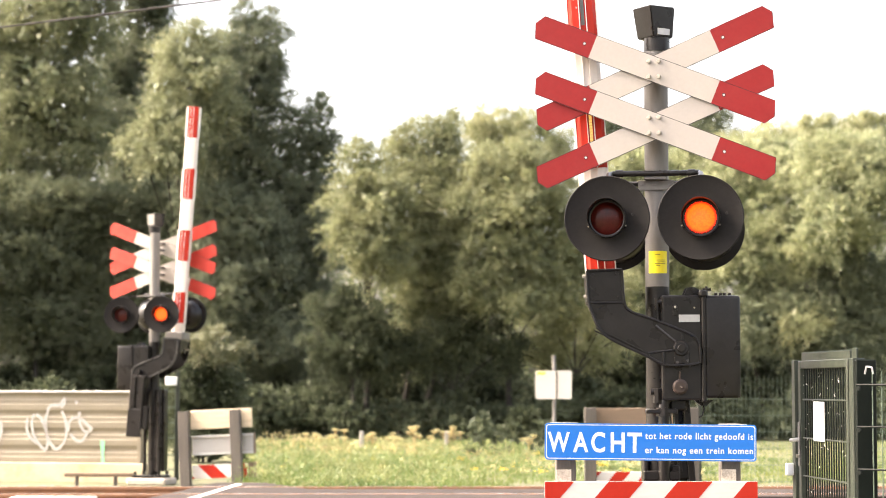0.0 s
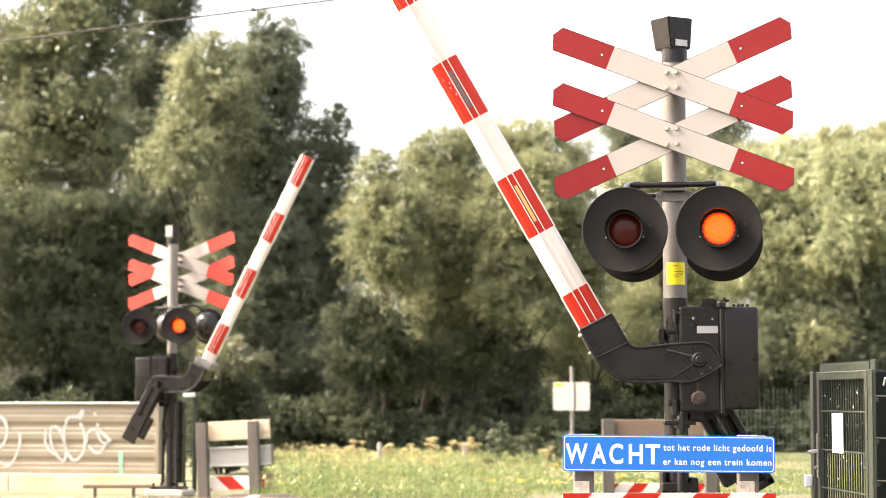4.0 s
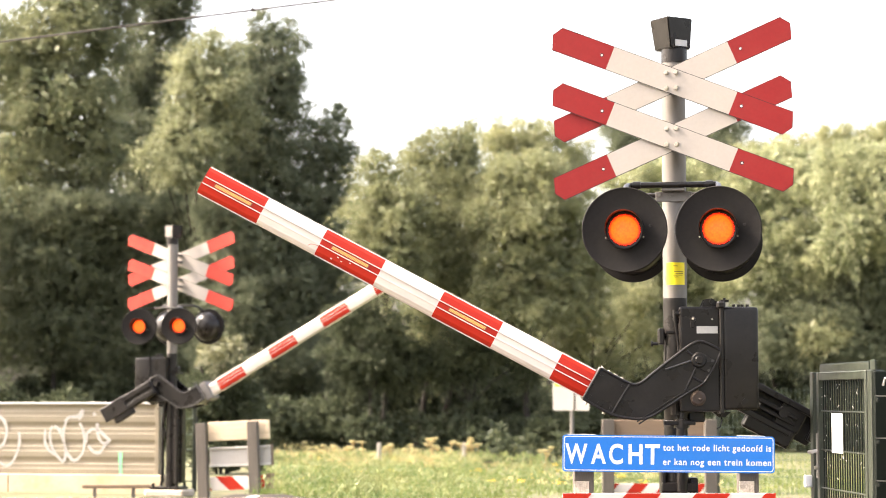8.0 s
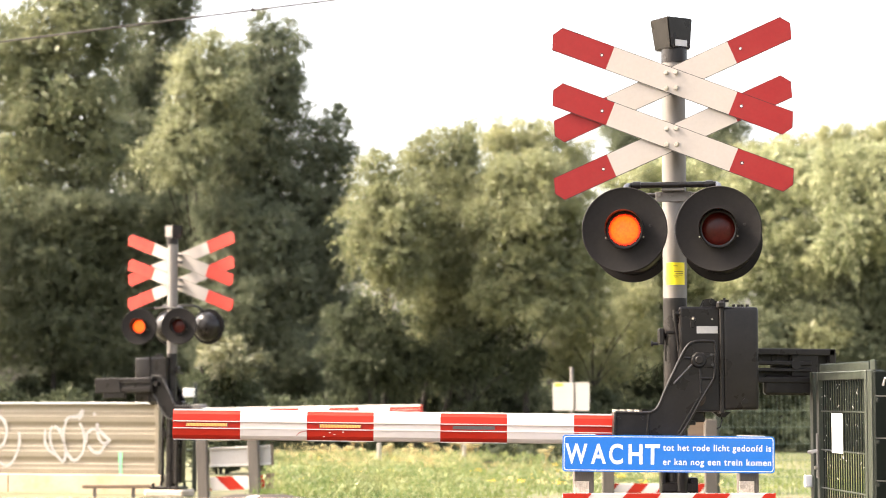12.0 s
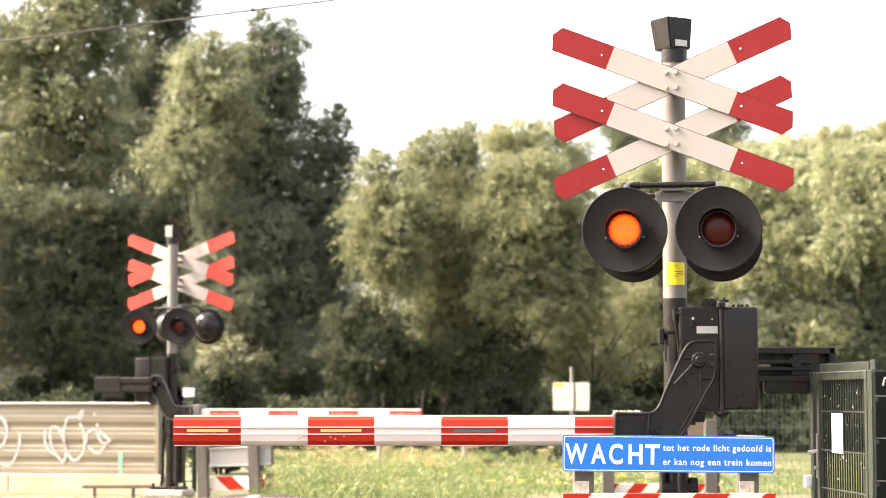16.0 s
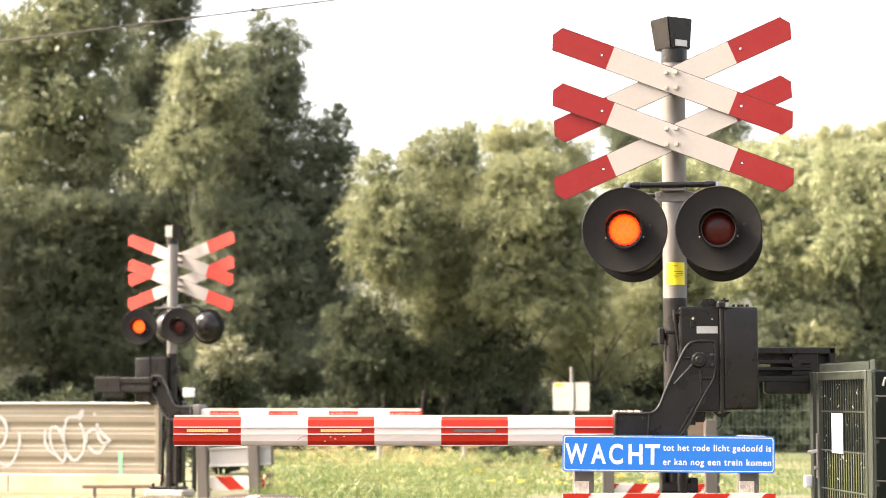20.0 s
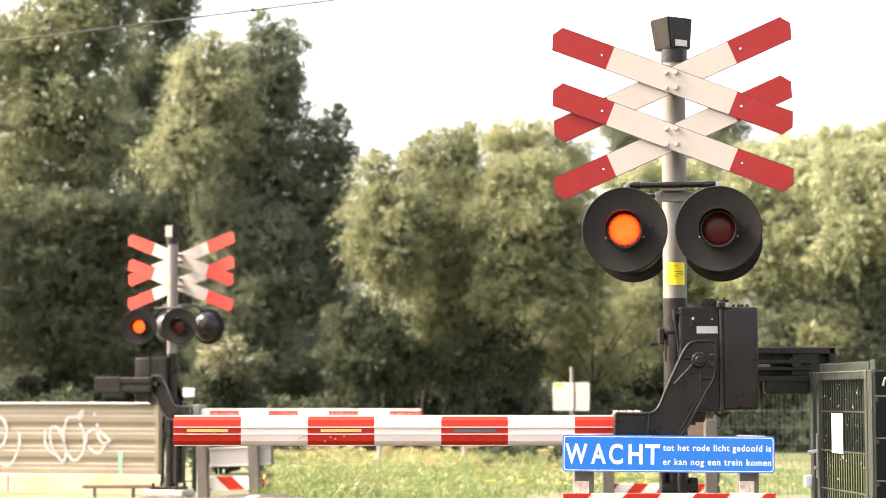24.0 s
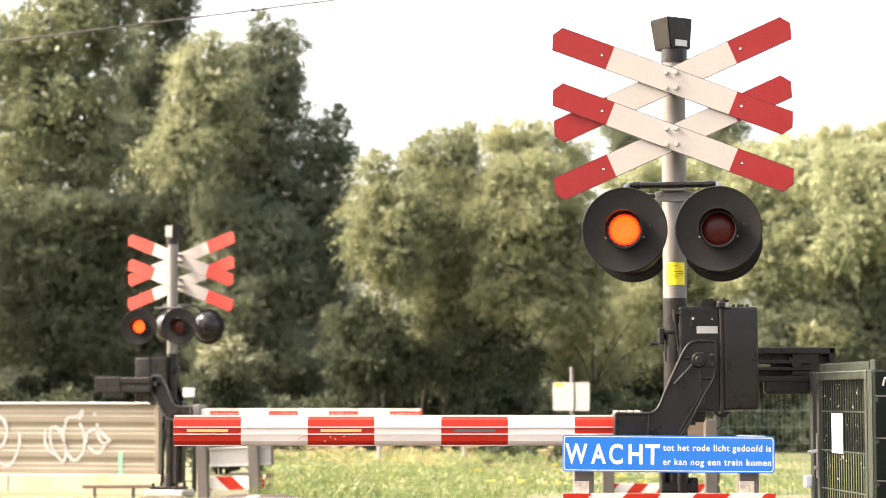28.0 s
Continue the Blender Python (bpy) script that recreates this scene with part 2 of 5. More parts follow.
FLOWER = mat("yellow_flowers", (0.72, 0.48, 0.05), 0.8, vary=0.2, islands=0.3)
STALK = mat("dry_stalks", (0.36, 0.26, 0.12), 0.9, vary=0.2, islands=0.3)


# ---- mesh tools ----
def part(name, bm, material, parent=None, label="", m=None, smooth=False):
    """One mesh object out of a bmesh, under a thing or under a part."""
    bmesh.ops.recalc_face_normals(bm, faces=bm.faces[:])
    me = bpy.data.meshes.new(name)
    bm.to_mesh(me)
    bm.free()
    me.materials.append(material)
    if smooth:
        for f in me.polygons:
            f.use_smooth = True
        me.set_sharp_from_angle(angle=radians(40))
    ob = new(name, me)
    if parent:
        ob.parent = parent
    if m is not None:
        ob.matrix_basis = m
    if label:
        tagged(ob, label)
    return ob


def share(name, src, parent, m, label=""):
    """Another piece on the same mesh."""
    ob = new(name, src.data)
    ob.parent = parent
    ob.matrix_basis = m
    if label:
        tagged(ob, label)
    return ob


def thing(name, m, label, category, group="", kind=""):
    ob = new(name)
    ob.empty_display_size = 0.2
    ob.matrix_basis = m
    return tagged(ob, label, category, group, kind)


def box(x0, x1, y0, y1, z0, z1, bevel=0.0, bm=None, seg=1):
    b = bmesh.new()
    bmesh.ops.create_cube(b, size=1.0)
    for v in b.verts:
        v.co = Vector(((x0 + x1) / 2 + v.co.x * (x1 - x0), (y0 + y1) / 2 + v.co.y * (y1 - y0), (z0 + z1) / 2 + v.co.z * (z1 - z0)))
    if bevel:
        bmesh.ops.bevel(b, geom=b.edges[:], offset=bevel, segments=seg, affect="EDGES", profile=0.6)
    return merge(bm, b)


def merge(bm, b):
    if bm is None:
        return b
    me = bpy.data.meshes.new("tmp")
    b.to_mesh(me)
    b.free()
    bm.from_mesh(me)
    bpy.data.meshes.remove(me)
    return bm


def rod(p0, p1, r, bm=None, seg=12, r2=None, bevel=0.0):
    """A round bar from p0 to p1."""
    p0, p1 = Vector(p0), Vector(p1)
    b = bmesh.new()
    bmesh.ops.create_cone(b, cap_ends=True, segments=seg, radius1=r, radius2=r if r2 is None else r2, depth=(p1 - p0).length)
    if bevel:
        rims = [e for e in b.edges if abs(e.verts[0].co.z - e.verts[1].co.z) < 1e-6]
        bmesh.ops.bevel(b, geom=rims, offset=bevel, segments=2, affect="EDGES")
    turn = (p1 - p0).to_track_quat("Z", "Y").to_matrix().to_4x4()
    bmesh.ops.transform(b, matrix=Matrix.Translation((p0 + p1) / 2) @ turn, verts=b.verts[:])
    return merge(bm, b)


def pipe(points, r, bm=None, seg=8):
    """A bent round bar through points."""
    pts = [Vector(p) for p in points]
    b = bmesh.new()
    rings = []
    for i, p in enumerate(pts):
        d = (pts[min(i + 1, len(pts) - 1)] - pts[max(i - 1, 0)]).normalized()
        u = d.orthogonal().normalized() if i == 0 else (u - d * u.dot(d)).normalized()
        v = d.cross(u)
        rings.append([b.verts.new(p + r * (math.cos(a) * u + math.sin(a) * v)) for a in (2 * math.pi * k / seg for k in range(seg))])
    for a, c in zip(rings, rings[1:]):
        for k in range(seg):
            b.faces.new((a[k], a[(k + 1) % seg], c[(k + 1) % seg], c[k]))
    b.faces.new(rings[0])
    b.faces.new(rings[-1])
    return merge(bm, b)


def slab(outline, y0, y1, bm=None, bevel=0.0):
    """An outline in x and z, extruded from y0 to y1."""
    b = bmesh.new()
    front = [b.verts.new((x, y0, z)) for x, z in outline]
    back = [b.verts.new((x, y1, z)) for x, z in outline]
    b.faces.new(front)
    b.faces.new(back[::-1])
    for i in range(len(front)):
        j = (i + 1) % len(front)
        b.faces.new((front[j], front[i], back[i], back[j]))
    bmesh.ops.recalc_face_normals(b, faces=b.faces[:])
    if bevel:
        rims = [e for e in b.edges if abs(e.verts[0].co.y - e.verts[1].co.y) < 1e-6]
        bmesh.ops.bevel(b, geom=rims, offset=bevel, segments=2, affect="EDGES")
    return merge(bm, b)


def profile(outline, x0, x1, bm=None):
    """An outline in y and z, extruded from x0 to x1."""
    b = bmesh.new()
    one = [b.verts.new((x0, y, z)) for y, z in outline]
    two = [b.verts.new((x1, y, z)) for y, z in outline]
    b.faces.new(one)
    b.faces.new(two[::-1])
    for i in range(len(one)):
        j = (i + 1) % len(one)
        b.faces.new((one[j], one[i], two[i], two[j]))
    return merge(bm, b)


def lathe(rings, bm=None, seg=40):
    """A round shape about the y axis from (radius, y) rings; a zero radius closes it."""
    b = bmesh.new()
    made = []
    for r, y in rings:
        if r == 0:
            made.append([b.verts.new((0, y, 0))])
        else:
            made.append([b.verts.new((r * math.cos(a), y, r * math.sin(a))) for a in (2 * math.pi * k / seg for k in range(seg))])
    for a, c in zip(made, made[1:]):
        for k in range(seg):
            j = (k + 1) % seg
            if len(a) == 1:
                b.faces.new((a[0], c[j], c[k]))
            elif len(c) == 1:
                b.faces.new((a[k], a[j], c[0]))
            else:
                b.faces.new((a[k], a[j], c[j], c[k]))
    return merge(bm, b)


def from_arrays(name, verts, quads, material, parent=None, m=None, smooth=False):
    """A mesh from arrays of corners and of four-sided faces."""
    me = bpy.data.meshes.new(name)
    me.vertices.add(len(verts))
    me.vertices.foreach_set("co", np.ascontiguousarray(verts, dtype=np.float32).ravel())
    me.loops.add(quads.size)
    me.loops.foreach_set("vertex_index", np.ascontiguousarray(quads, dtype=np.int32).ravel())
    me.polygons.add(len(quads))
    me.polygons.foreach_set("loop_start", np.arange(0, quads.size, 4, dtype=np.int32))
    me.polygons.foreach_set("loop_total", np.full(len(quads), 4, dtype=np.int32))
    me.update(calc_edges=True)
    me.materials.append(material)
    ob = new(name, me)
    if parent:
        ob.parent = parent
    if m is not None:
        ob.matrix_basis = m
    return ob


def words(text, size_x, size_y, bold=0.0, space=1.1):
    """A line of writing as flat mesh in x and z, its lower left corner at the origin, fitted to a width and a capital height."""
    cu = bpy.data.curves.new("line", "FONT")
    cu.body, cu.size, cu.offset = text, 1.0, bold
    cu.space_character = space
    ob = bpy.data.objects.new("line", cu)
    scene.collection.objects.link(ob)
    bpy.context.view_layer.update()
    me = bpy.data.meshes.new_from_object(ob.evaluated_get(bpy.context.evaluated_depsgraph_get()))
    bpy.data.objects.remove(ob)
    bm = bmesh.new()
    bm.from_mesh(me)
    bpy.data.meshes.remove(me)
    x0, x1 = min(v.co.x for v in bm.verts), max(v.co.x for v in bm.verts)
    for v in bm.verts:
        v.co = Vector(((v.co.x - x0) / (x1 - x0) * size_x, 0, v.co.y / 0.69 * size_y))
    return bm


def letters(bm):
    """Splits a line of writing into its letters, each a bmesh."""
    left, groups = set(bm.verts), []
    while left:
        stack, island = [left.pop()], []
        while stack:
            v = stack.pop()
            island.append(v)
            for e in v.link_edges:
                w = e.other_vert(v)
                if w in left:
                    left.discard(w)
                    stack.append(w)
        x0, x1 = min(v.co.x for v in island), max(v.co.x for v in island)
        for g in groups:
            if min(x1, g[1]) - max(x0, g[0]) > 0.4 * min(x1 - x0, g[1] - g[0]):
                g[0], g[1] = min(x0, g[0]), max(x1, g[1])
                g[2] += island
                break
        else:
            groups.append([x0, x1, island])
    made = []
    for x0, x1, verts in sorted(groups, key=lambda g: g[0]):
        b = bmesh.new()
        new_of = {v: b.verts.new(v.co) for v in verts}
        for f in {f for v in verts for f in v.link_faces}:
            b.faces.new([new_of[v] for v in f.verts])
        made.append(b)
    bm.free()
    return made


# ---- ground, road, track ----
GROUND = -0.15
bm = bmesh.new()
bmesh.ops.create_grid(bm, x_segments=2, y_segments=2, size=2000)
tagged(part("ground", bm, SOIL, None, m=pose(0, 1900, GROUND)), "sandy meadow ground with dry grass reaching the horizon", "ground", kind="structure")

bm = bmesh.new()
outline = [(-2.7, -6), (1.75, -6), (1.75, 19.0), (2.4, 19.9), (9.0, 20.3), (9.0, 21.45), (-1.2, 21.45), (-1.75, 22.9), (-2.3, 22.9), (-2.7, 19.0)]
lower = [bm.verts.new((x, y, GROUND - 0.05)) for x, y in outline]
upper = [bm.verts.new((x, y, 0.0)) for x, y in outline]
bm.faces.new(upper)
for i in range(len(outline)):
    j = (i + 1) % len(outline)
    bm.faces.new((lower[i], lower[j], upper[j], upper[i]))
road = tagged(part("road", bm, ASPHALT), "worn grey asphalt road over the level crossing", "road", kind="structure")
bm = bmesh.new()
bm.faces.new([bm.verts.new(p) for p in ((-2.28, 19.0, 0.004), (-2.20, 19.0, 0.004), (-1.97, 22.5, 0.004), (-2.05, 22.5, 0.004))])
part("edge_line", bm, PAINT, road, "white painted edge line")
bm = box(-3.90, -3.12, 19.30, 19.85, GROUND, 0.015, 0.01)
part("crossing_panel", bm, PAINT, road, "pale concrete crossing panel")

RAIL = [(-0.07, 0), (0.07, 0), (0.07, 0.012), (0.012, 0.03), (0.012, 0.11), (0.034, 0.122), (0.034, 0.148), (0.028, 0.152),
        (-0.028, 0.152), (-0.034, 0.148), (-0.034, 0.122), (-0.012, 0.11), (-0.012, 0.03), (-0.07, 0.012)]
for y in (15.9, 17.335, 20.45, 21.885):
    rail = part("rail", profile(RAIL, -60, 60), RUST, None, m=pose(0, y, GROUND + 0.003))
    tagged(rail, "rusty steel rail of the railway track", "rail", "rails of the two tracks", "structure")
    part("rail_head", box(-60, 60, -0.026, 0.026, 0.1525, 0.154), RAILTOP, rail, "worn shiny running surface")


def gravel(name, count, x0, x1, y0, y1, size, label):
    """Loose stones in one sheet of small tilted four-sided pyramids."""
    rng = np.random.default_rng(5)
    c = np.c_[rng.uniform(x0, x1, count), rng.uniform(y0, y1, count), np.zeros(count)]
    s = rng.uniform(0.5, 1.0, (count, 1)) * size
    a = rng.uniform(0, 6.28, count)
    corner = []
    for k in range(4):
        corner.append(c + s * np.c_[np.cos(a + k * 1.571), np.sin(a + k * 1.571), rng.uniform(-0.2, 0.5, count)])
        # upper, shrunk face
    top = [c + 0.55 * (q - c) + s * np.c_[np.zeros(count), np.zeros(count), rng.uniform(0.6, 0.9, count)] for q in corner]
    v = np.stack(corner + top, 1).reshape(-1, 3)
    base = np.arange(count)[:, None] * 8
    f = np.concatenate([base + np.array(q) for q in ((4, 5, 6, 7), (0, 1, 5, 4), (1, 2, 6, 5), (2, 3, 7, 6), (3, 0, 4, 7))])
    ob = from_arrays(name, v, f, BALLAST, None, pose(0, 0, GROUND))
    return tagged(ob, label, "gravel", kind="stuff")


gravel("ballast", 9000, -9.0, -2.5, 14.5, 24.6, 0.045, "brown-grey crushed stone ballast beside the rails")


# ---- the level crossing signals with their barriers ----
U = 0.00295
ARM = [(-148.8, -156), (-92.6, -158), (-72, -152), (-47.7, -144), (-30, -130.7), (-14, -104), (8.2, -62.4), (24, -38), (29, -26), (30, 31), (22, 34),
       (-9, 33), (-21, 25), (-32, 4), (-60.5, -57.6), (-68, -78), (-76, -90), (-88, -95), (-146.5, -94)]


def rounded_off(pts, times, sharp):
    """Cuts the corners of a closed outline, but for those left of x = sharp."""
    for n in range(times):
        res = []
        for p, a, q in zip(pts[-1:] + pts[:-1], pts, pts[1:] + pts[:1]):
            if a[0] < sharp:
                res.append(a)
            else:
                res += [(a[0] + 0.25 * (b[0] - a[0]), a[1] + 0.25 * (b[1] - a[1])) for b in (p, q)]
        pts = res
    return pts


ARM = [(x * U, z * U) for x, z in rounded_off(ARM, 2, -95)]
HUB = (0.100, 1.255)
BOOM_Z = -0.369
BOOM_Y = 0.02


def boom_profile():
    """The boom's hollow section: rounded back and edges, two raised ribs and a groove for the lights in front and behind."""
    h = 0.0795
    half = [(-0.010, h), (-0.034, h - 0.006), (-0.050, h - 0.024), (-0.056, 0.022), (-0.060, 0.021), (-0.060, 0.0155), (-0.050, 0.0145),
            (-0.050, -0.0145), (-0.060, -0.0155), (-0.060, -0.021), (-0.056, -0.022), (-0.050, -h + 0.024), (-0.034, -h + 0.006), (-0.010, -h)]
    return half + [(-y, z) for y, z in reversed(half)]


def wheel_bolts(places, r, depth, y):
    bm = bmesh.new()
    for x, z in places:
        rod((x, y, z), (x, y - depth, z), r, bm, 10, r * 0.75)
    return bm


def cross_board(name, parent, mirror, y, z, yaw, bolted, slope=21.3, size=1.0, red=RED):
    """One board of the crossbuck: white middle, red ends with clipped corners."""
    L, W, C = 0.674 * size, 0.0635 * size, 0.347 * size
    t = radians(slope)

    def put(pts):
        res = []
        for a, b in pts:
            x, zz = a * math.cos(t) + b * math.sin(t), -a * math.sin(t) + b * math.cos(t)
            res.append((-x, zz) if mirror else (x, zz))
        return res

    place = pose(0, 0, z, 0, 0, yaw) @ pose(0.008, y, 0)
    white = part(name, slab(put([(-C, -W), (C, -W), (C, W), (-C, W)]), -0.004, 0.004), CREAM, parent, m=place)
    end = [(C, -W), (L - 0.028, -W), (L + 0.005, -W + 0.050), (L - 0.020, W), (C, W)]
    for s in (1, -1):
        pts = [(a * s, b * s) for a, b in end]
        part("red_end", slab(put(pts), -0.0042, 0.0042), red, white, "red reflective end")
        q = put([(s * (C + 0.047), 0.0)])[0]
        part("rivet_ring", wheel_bolts([q], 0.0100, 0.0006, -0.0042), BLACK, white)
        part("rivet", wheel_bolts([q], 0.0072, 0.0014, -0.0042), PLATE, white, "flat grey rivet")
    g = 0.0028
    whole = [(C, -W - g), (L - 0.028, -W - g), (L + 0.005 + g, -W + 0.050), (L - 0.020, W + g), (C, W + g)]
    whole = [(-a, -b) for a, b in whole] + whole
    part("edge_strip", slab(put(whole), -0.003, 0.003), BLACK, white, "thin dark board edge")
    if bolted:
        for bx in (-0.026, 0.026):
            for bz in (-0.04, 0.042):
                part("bolt_head", wheel_bolts([(bx, bz)], 0.0130, 0.016, -0.004), STEEL, white, "domed steel bolt")
    return white


def signal_lamp(parent, m, lit):
    """A flashing lamp: round black backboard, visor, red lens, domed housing; where it faces the road its diode plate moves to the lens."""
    disc = part("lamp", lathe([(0.095, -0.012), (0.206, -0.012), (0.2172, -0.017), (0.2215, -0.010), (0.2215, 0.008), (0.214, 0.014), (0.0, 0.014)], seg=64),
                DISC, parent, "round black lamp backboard", m, True)
    bm = bmesh.new()
    seg = 40
    rings = []
    for r, front in ((0.1000, True), (0.0965, True), (0.0965, False), (0.1000, False)):
        ring = []
        for k in range(seg):
            a = 2 * math.pi * k / seg
            deep = -0.052 - 0.075 * (0.5 + 0.5 * math.sin(a)) ** 1.3 if front else -0.008
            ring.append(bm.verts.new((r * math.cos(a), deep, r * math.sin(a))))
        rings.append(ring)
    for a, c in zip(rings, rings[1:] + rings[:1]):
        for k in range(seg):
            bm.faces.new((a[k], a[(k + 1) % seg], c[(k + 1) % seg], c[k]))
    part("visor", bm, BLACK, disc, "short round visor, longest at the top", smooth=True)
    part("lens", lathe([(0.0, -0.014), (0.03, -0.0125), (0.06, -0.009), (0.078, -0.004), (0.0840, 0.0)]), LENS, disc, "dark red glass lens", smooth=True)
    part("gasket", lathe([(0.0842, -0.003), (0.0870, -0.005), (0.0930, -0.005), (0.0963, 0.0)]), BLACK, disc, "dark ring round the lens", smooth=True)
    part("housing", lathe([(0.180, 0.014), (0.180, 0.03), (0.165, 0.08), (0.13, 0.125), (0.07, 0.150), (0.0, 0.156)]), BLACK, disc, "black domed lamp housing", smooth=True)
    for a in (1.62, 3.55, 5.9):
        part("screw", wheel_bolts([(0.105 * math.cos(a), 0.105 * math.sin(a))], 0.005, 0.012, -0.011), STEEL, disc)
    part("plug", wheel_bolts([(0.133, 0.02)], 0.008, 0.003, -0.0115), BLACK, disc)
    if not lit:
        return disc, None
    bm = lathe([(0.0, -0.012), (0.03, -0.010), (0.06, -0.005), (0.0775, 0.0)])
    for k in range(46):
        a = 2 * math.pi * k / 46
        r = 0.0790 + 0.0018 * math.sin(k * 2.4)
        rod((r * math.cos(a), 0.001, r * math.sin(a)), (r * math.cos(a), -0.002, r * math.sin(a)), 0.0042, bm, 6)
    plate = part("diode_plate", bm, LED_RED, disc,
                 "round plate of red light-emitting diodes", smooth=True)
    return disc, plate


def boom_light(parent, x, rest, z):
    bar = part("light_bar", box(-0.108, 0.108, -0.0030, 0.0030, -0.0082, 0.0082), STRIP, parent, "strip of yellow diodes", pose(x, rest, z))
    for row in (-0.0054, 0.0, 0.0054):
        bm = bmesh.new()
        for k in range(27):
            x = -0.1035 + k * 0.00796 + 0.2 * row
            rod((x, -0.0030, row), (x, -0.0045, row), 0.0029, bm, 6)
        part("lamp_strip", bm, LED_YELLOW, bar, "row of glowing yellow diodes")
    return bar


def crossing_signal(m, label, cross_yaw, lamp_yaw, stripe, first, count, lamps_front, disc_turn=0.0, boom_z=BOOM_Z, lamp_gap=0.241, edge=0.008, hub_z=HUB[1], board=1.0, lift=0.0, red=RED, column=False, lamp_shift=0.0):
    """Post with bell, crossbucks, four lamps, barrier machine, arm with counterweight and striped boom."""
    top = thing("level_crossing_signal", m, label, "crossing signal", "signals of the level crossing")
    part("plinth", box(-0.24, 0.27, -0.20, 0.20, GROUND - 0.02, -0.08, 0.02), CHIPPED if column else CONCRETE, top, "low concrete foundation block")
    bm = box(-0.17, 0.22, -0.15, 0.15, -0.08, -0.045, 0.006)
    for x in (-0.13, 0.18):
        for y in (-0.13, 0.13):
            rod((x, y, -0.05), (x, y, 0.0), 0.018, bm, 6)
    part("base_plate", bm, BLACK, top, "bolted black base plate")
    part("lower_post", rod((0, 0, -0.06), (0, 0, 1.585), 0.0635, None, 40), BLACK, top, "black-painted lower post", smooth=True)
    part("upper_post", rod((0, 0, 1.585), (0, 0, 2.87 + lift), 0.0635, None, 40), GALV, top, "grey galvanised upper post", smooth=True)
    if column:
        part("post_flange", box(-0.17, -0.04, -0.05, 0.07, 0.0, 1.0, 0.008), BLACK, top, "black machine support column")
        part("conduit", pipe([(-0.12, 0.11, 0.0), (-0.12, 0.11, 1.0)], 0.028, None, 10), BLACK, top, smooth=True)
        part("conduit", pipe([(0.10, 0.03, 0.0), (0.095, 0.04, 0.7), (0.06, 0.05, 0.99)], 0.022, None, 10), BLACK, top, smooth=True)
    part("machine_bracket", box(0.06, 0.15, -0.045, 0.07, 0.93, 0.99, 0.008), BLACK, top, "black bracket under the machine")
    # machine foot, conduits
    bm = box(-0.085, -0.06, -0.06, 0.06, 0.55, 0.68, 0.006)
    box(0.062, 0.105, -0.08, 0.06, 0.55, 0.64, 0.006, bm)
    box(-0.088, 0.105, -0.088, -0.064, 0.565, 0.615, 0.006, bm)
    part("lower_clamp", bm, BLACK, top)
    bm = pipe([(0.02, -0.085, -0.06), (0.02, -0.085, 0.93), (0.024, -0.085, 0.975), (0.045, -0.085, 1.005), (0.10, -0.085, 1.015)], 0.030, None, 12)
    rod((0.02, -0.085, 0.90), (0.02, -0.085, 0.945), 0.042, bm, 8)
    box(-0.075, 0.09, -0.12, -0.055, 0.915, 0.94, 0.004, bm)
    rod((-0.012, -0.09, 0.97), (-0.012, -0.09, 1.045), 0.026, bm, 8)
    rod((-0.05, -0.09, 1.03), (0.035, -0.09, 1.03), 0.017, bm, 8)
    rod((0.02, -0.085, 0.70), (0.02, -0.085, 0.74), 0.040, bm, 8)
    part("conduit", bm, BLACK, top, "bent black cable conduit", smooth=True)
    # bell
    bm = bmesh.new()
    rot = math.radians(30)
    low, high = [], []
    for sx, sy in ((-1, -1), (1, -1), (1, 1), (-1, 1)):
        x, y = sx * 0.074, sy * 0.074
        if sx < 0:
            x += 0.018
        low.append(bm.verts.new((x * math.cos(rot) - y * math.sin(rot), x * math.sin(rot) + y * math.cos(rot), 2.915)))
        x, y = sx * 0.082, sy * 0.082
        high.append(bm.verts.new((x * math.cos(rot) - y * math.sin(rot), x * math.sin(rot) + y * math.cos(rot), 3.082)))
    bm.faces.new(low)
    bm.faces.new(high)
    for i in range(4):
        bm.faces.new((low[i], low[(i + 1) % 4], high[(i + 1) % 4], high[i]))
    bmesh.ops.bevel(bm, geom=bm.edges[:], offset=0.006, segments=2, affect="EDGES")
    bell = part("bell", bm, BLACK, top, "black box-shaped warning bell", pose(-0.010, 0, lift, 0, 0, 33 if column else 0))
    part("bell_neck", rod((0.006, 0, 2.845 + lift), (0.006, 0, 2.917 + lift), 0.070, None, 24), BLACK, top, smooth=True)
    part("name_plate", box(-0.032, 0.045, -0.0815, -0.0775, 2.928, 2.962), PLATE, bell, "small metal plate", pose(0, 0, 0, 0, 0, 30))
    if column:
        # Added pale sheet: sunlight on the black bell's side, put into colour.
        part("sunlit_face", box(0.0800, 0.0835, -0.066, 0.066, 2.935, 3.070, 0.002), GALV, bell, "pale grey sheet standing in for the sunlit bell side", pose(0, 0, 0, 0, 0, 30))
    # crossbucks
    for z, drop in ((2.735 + lift * 0.35, 0.009), (2.437 + lift * 0.3, 0.018)):
        cross_board("cross_board", top, False, -0.195, z - (0 if column else 0.012), cross_yaw, True, 18.6 if column else 21.9, board, red)
        cross_board("cross_board", top, True, -0.183, z - drop, cross_yaw, False, 20.2 if column else 23.2, board, red)
        for dz in (-0.042, 0.042):
            part("board_bracket", box(-0.035, 0.035, -0.177, -0.055, z + dz - 0.013, z + dz + 0.013, 0.003), GALV, top, m=pose(0, 0, 0, 0, 0, cross_yaw))
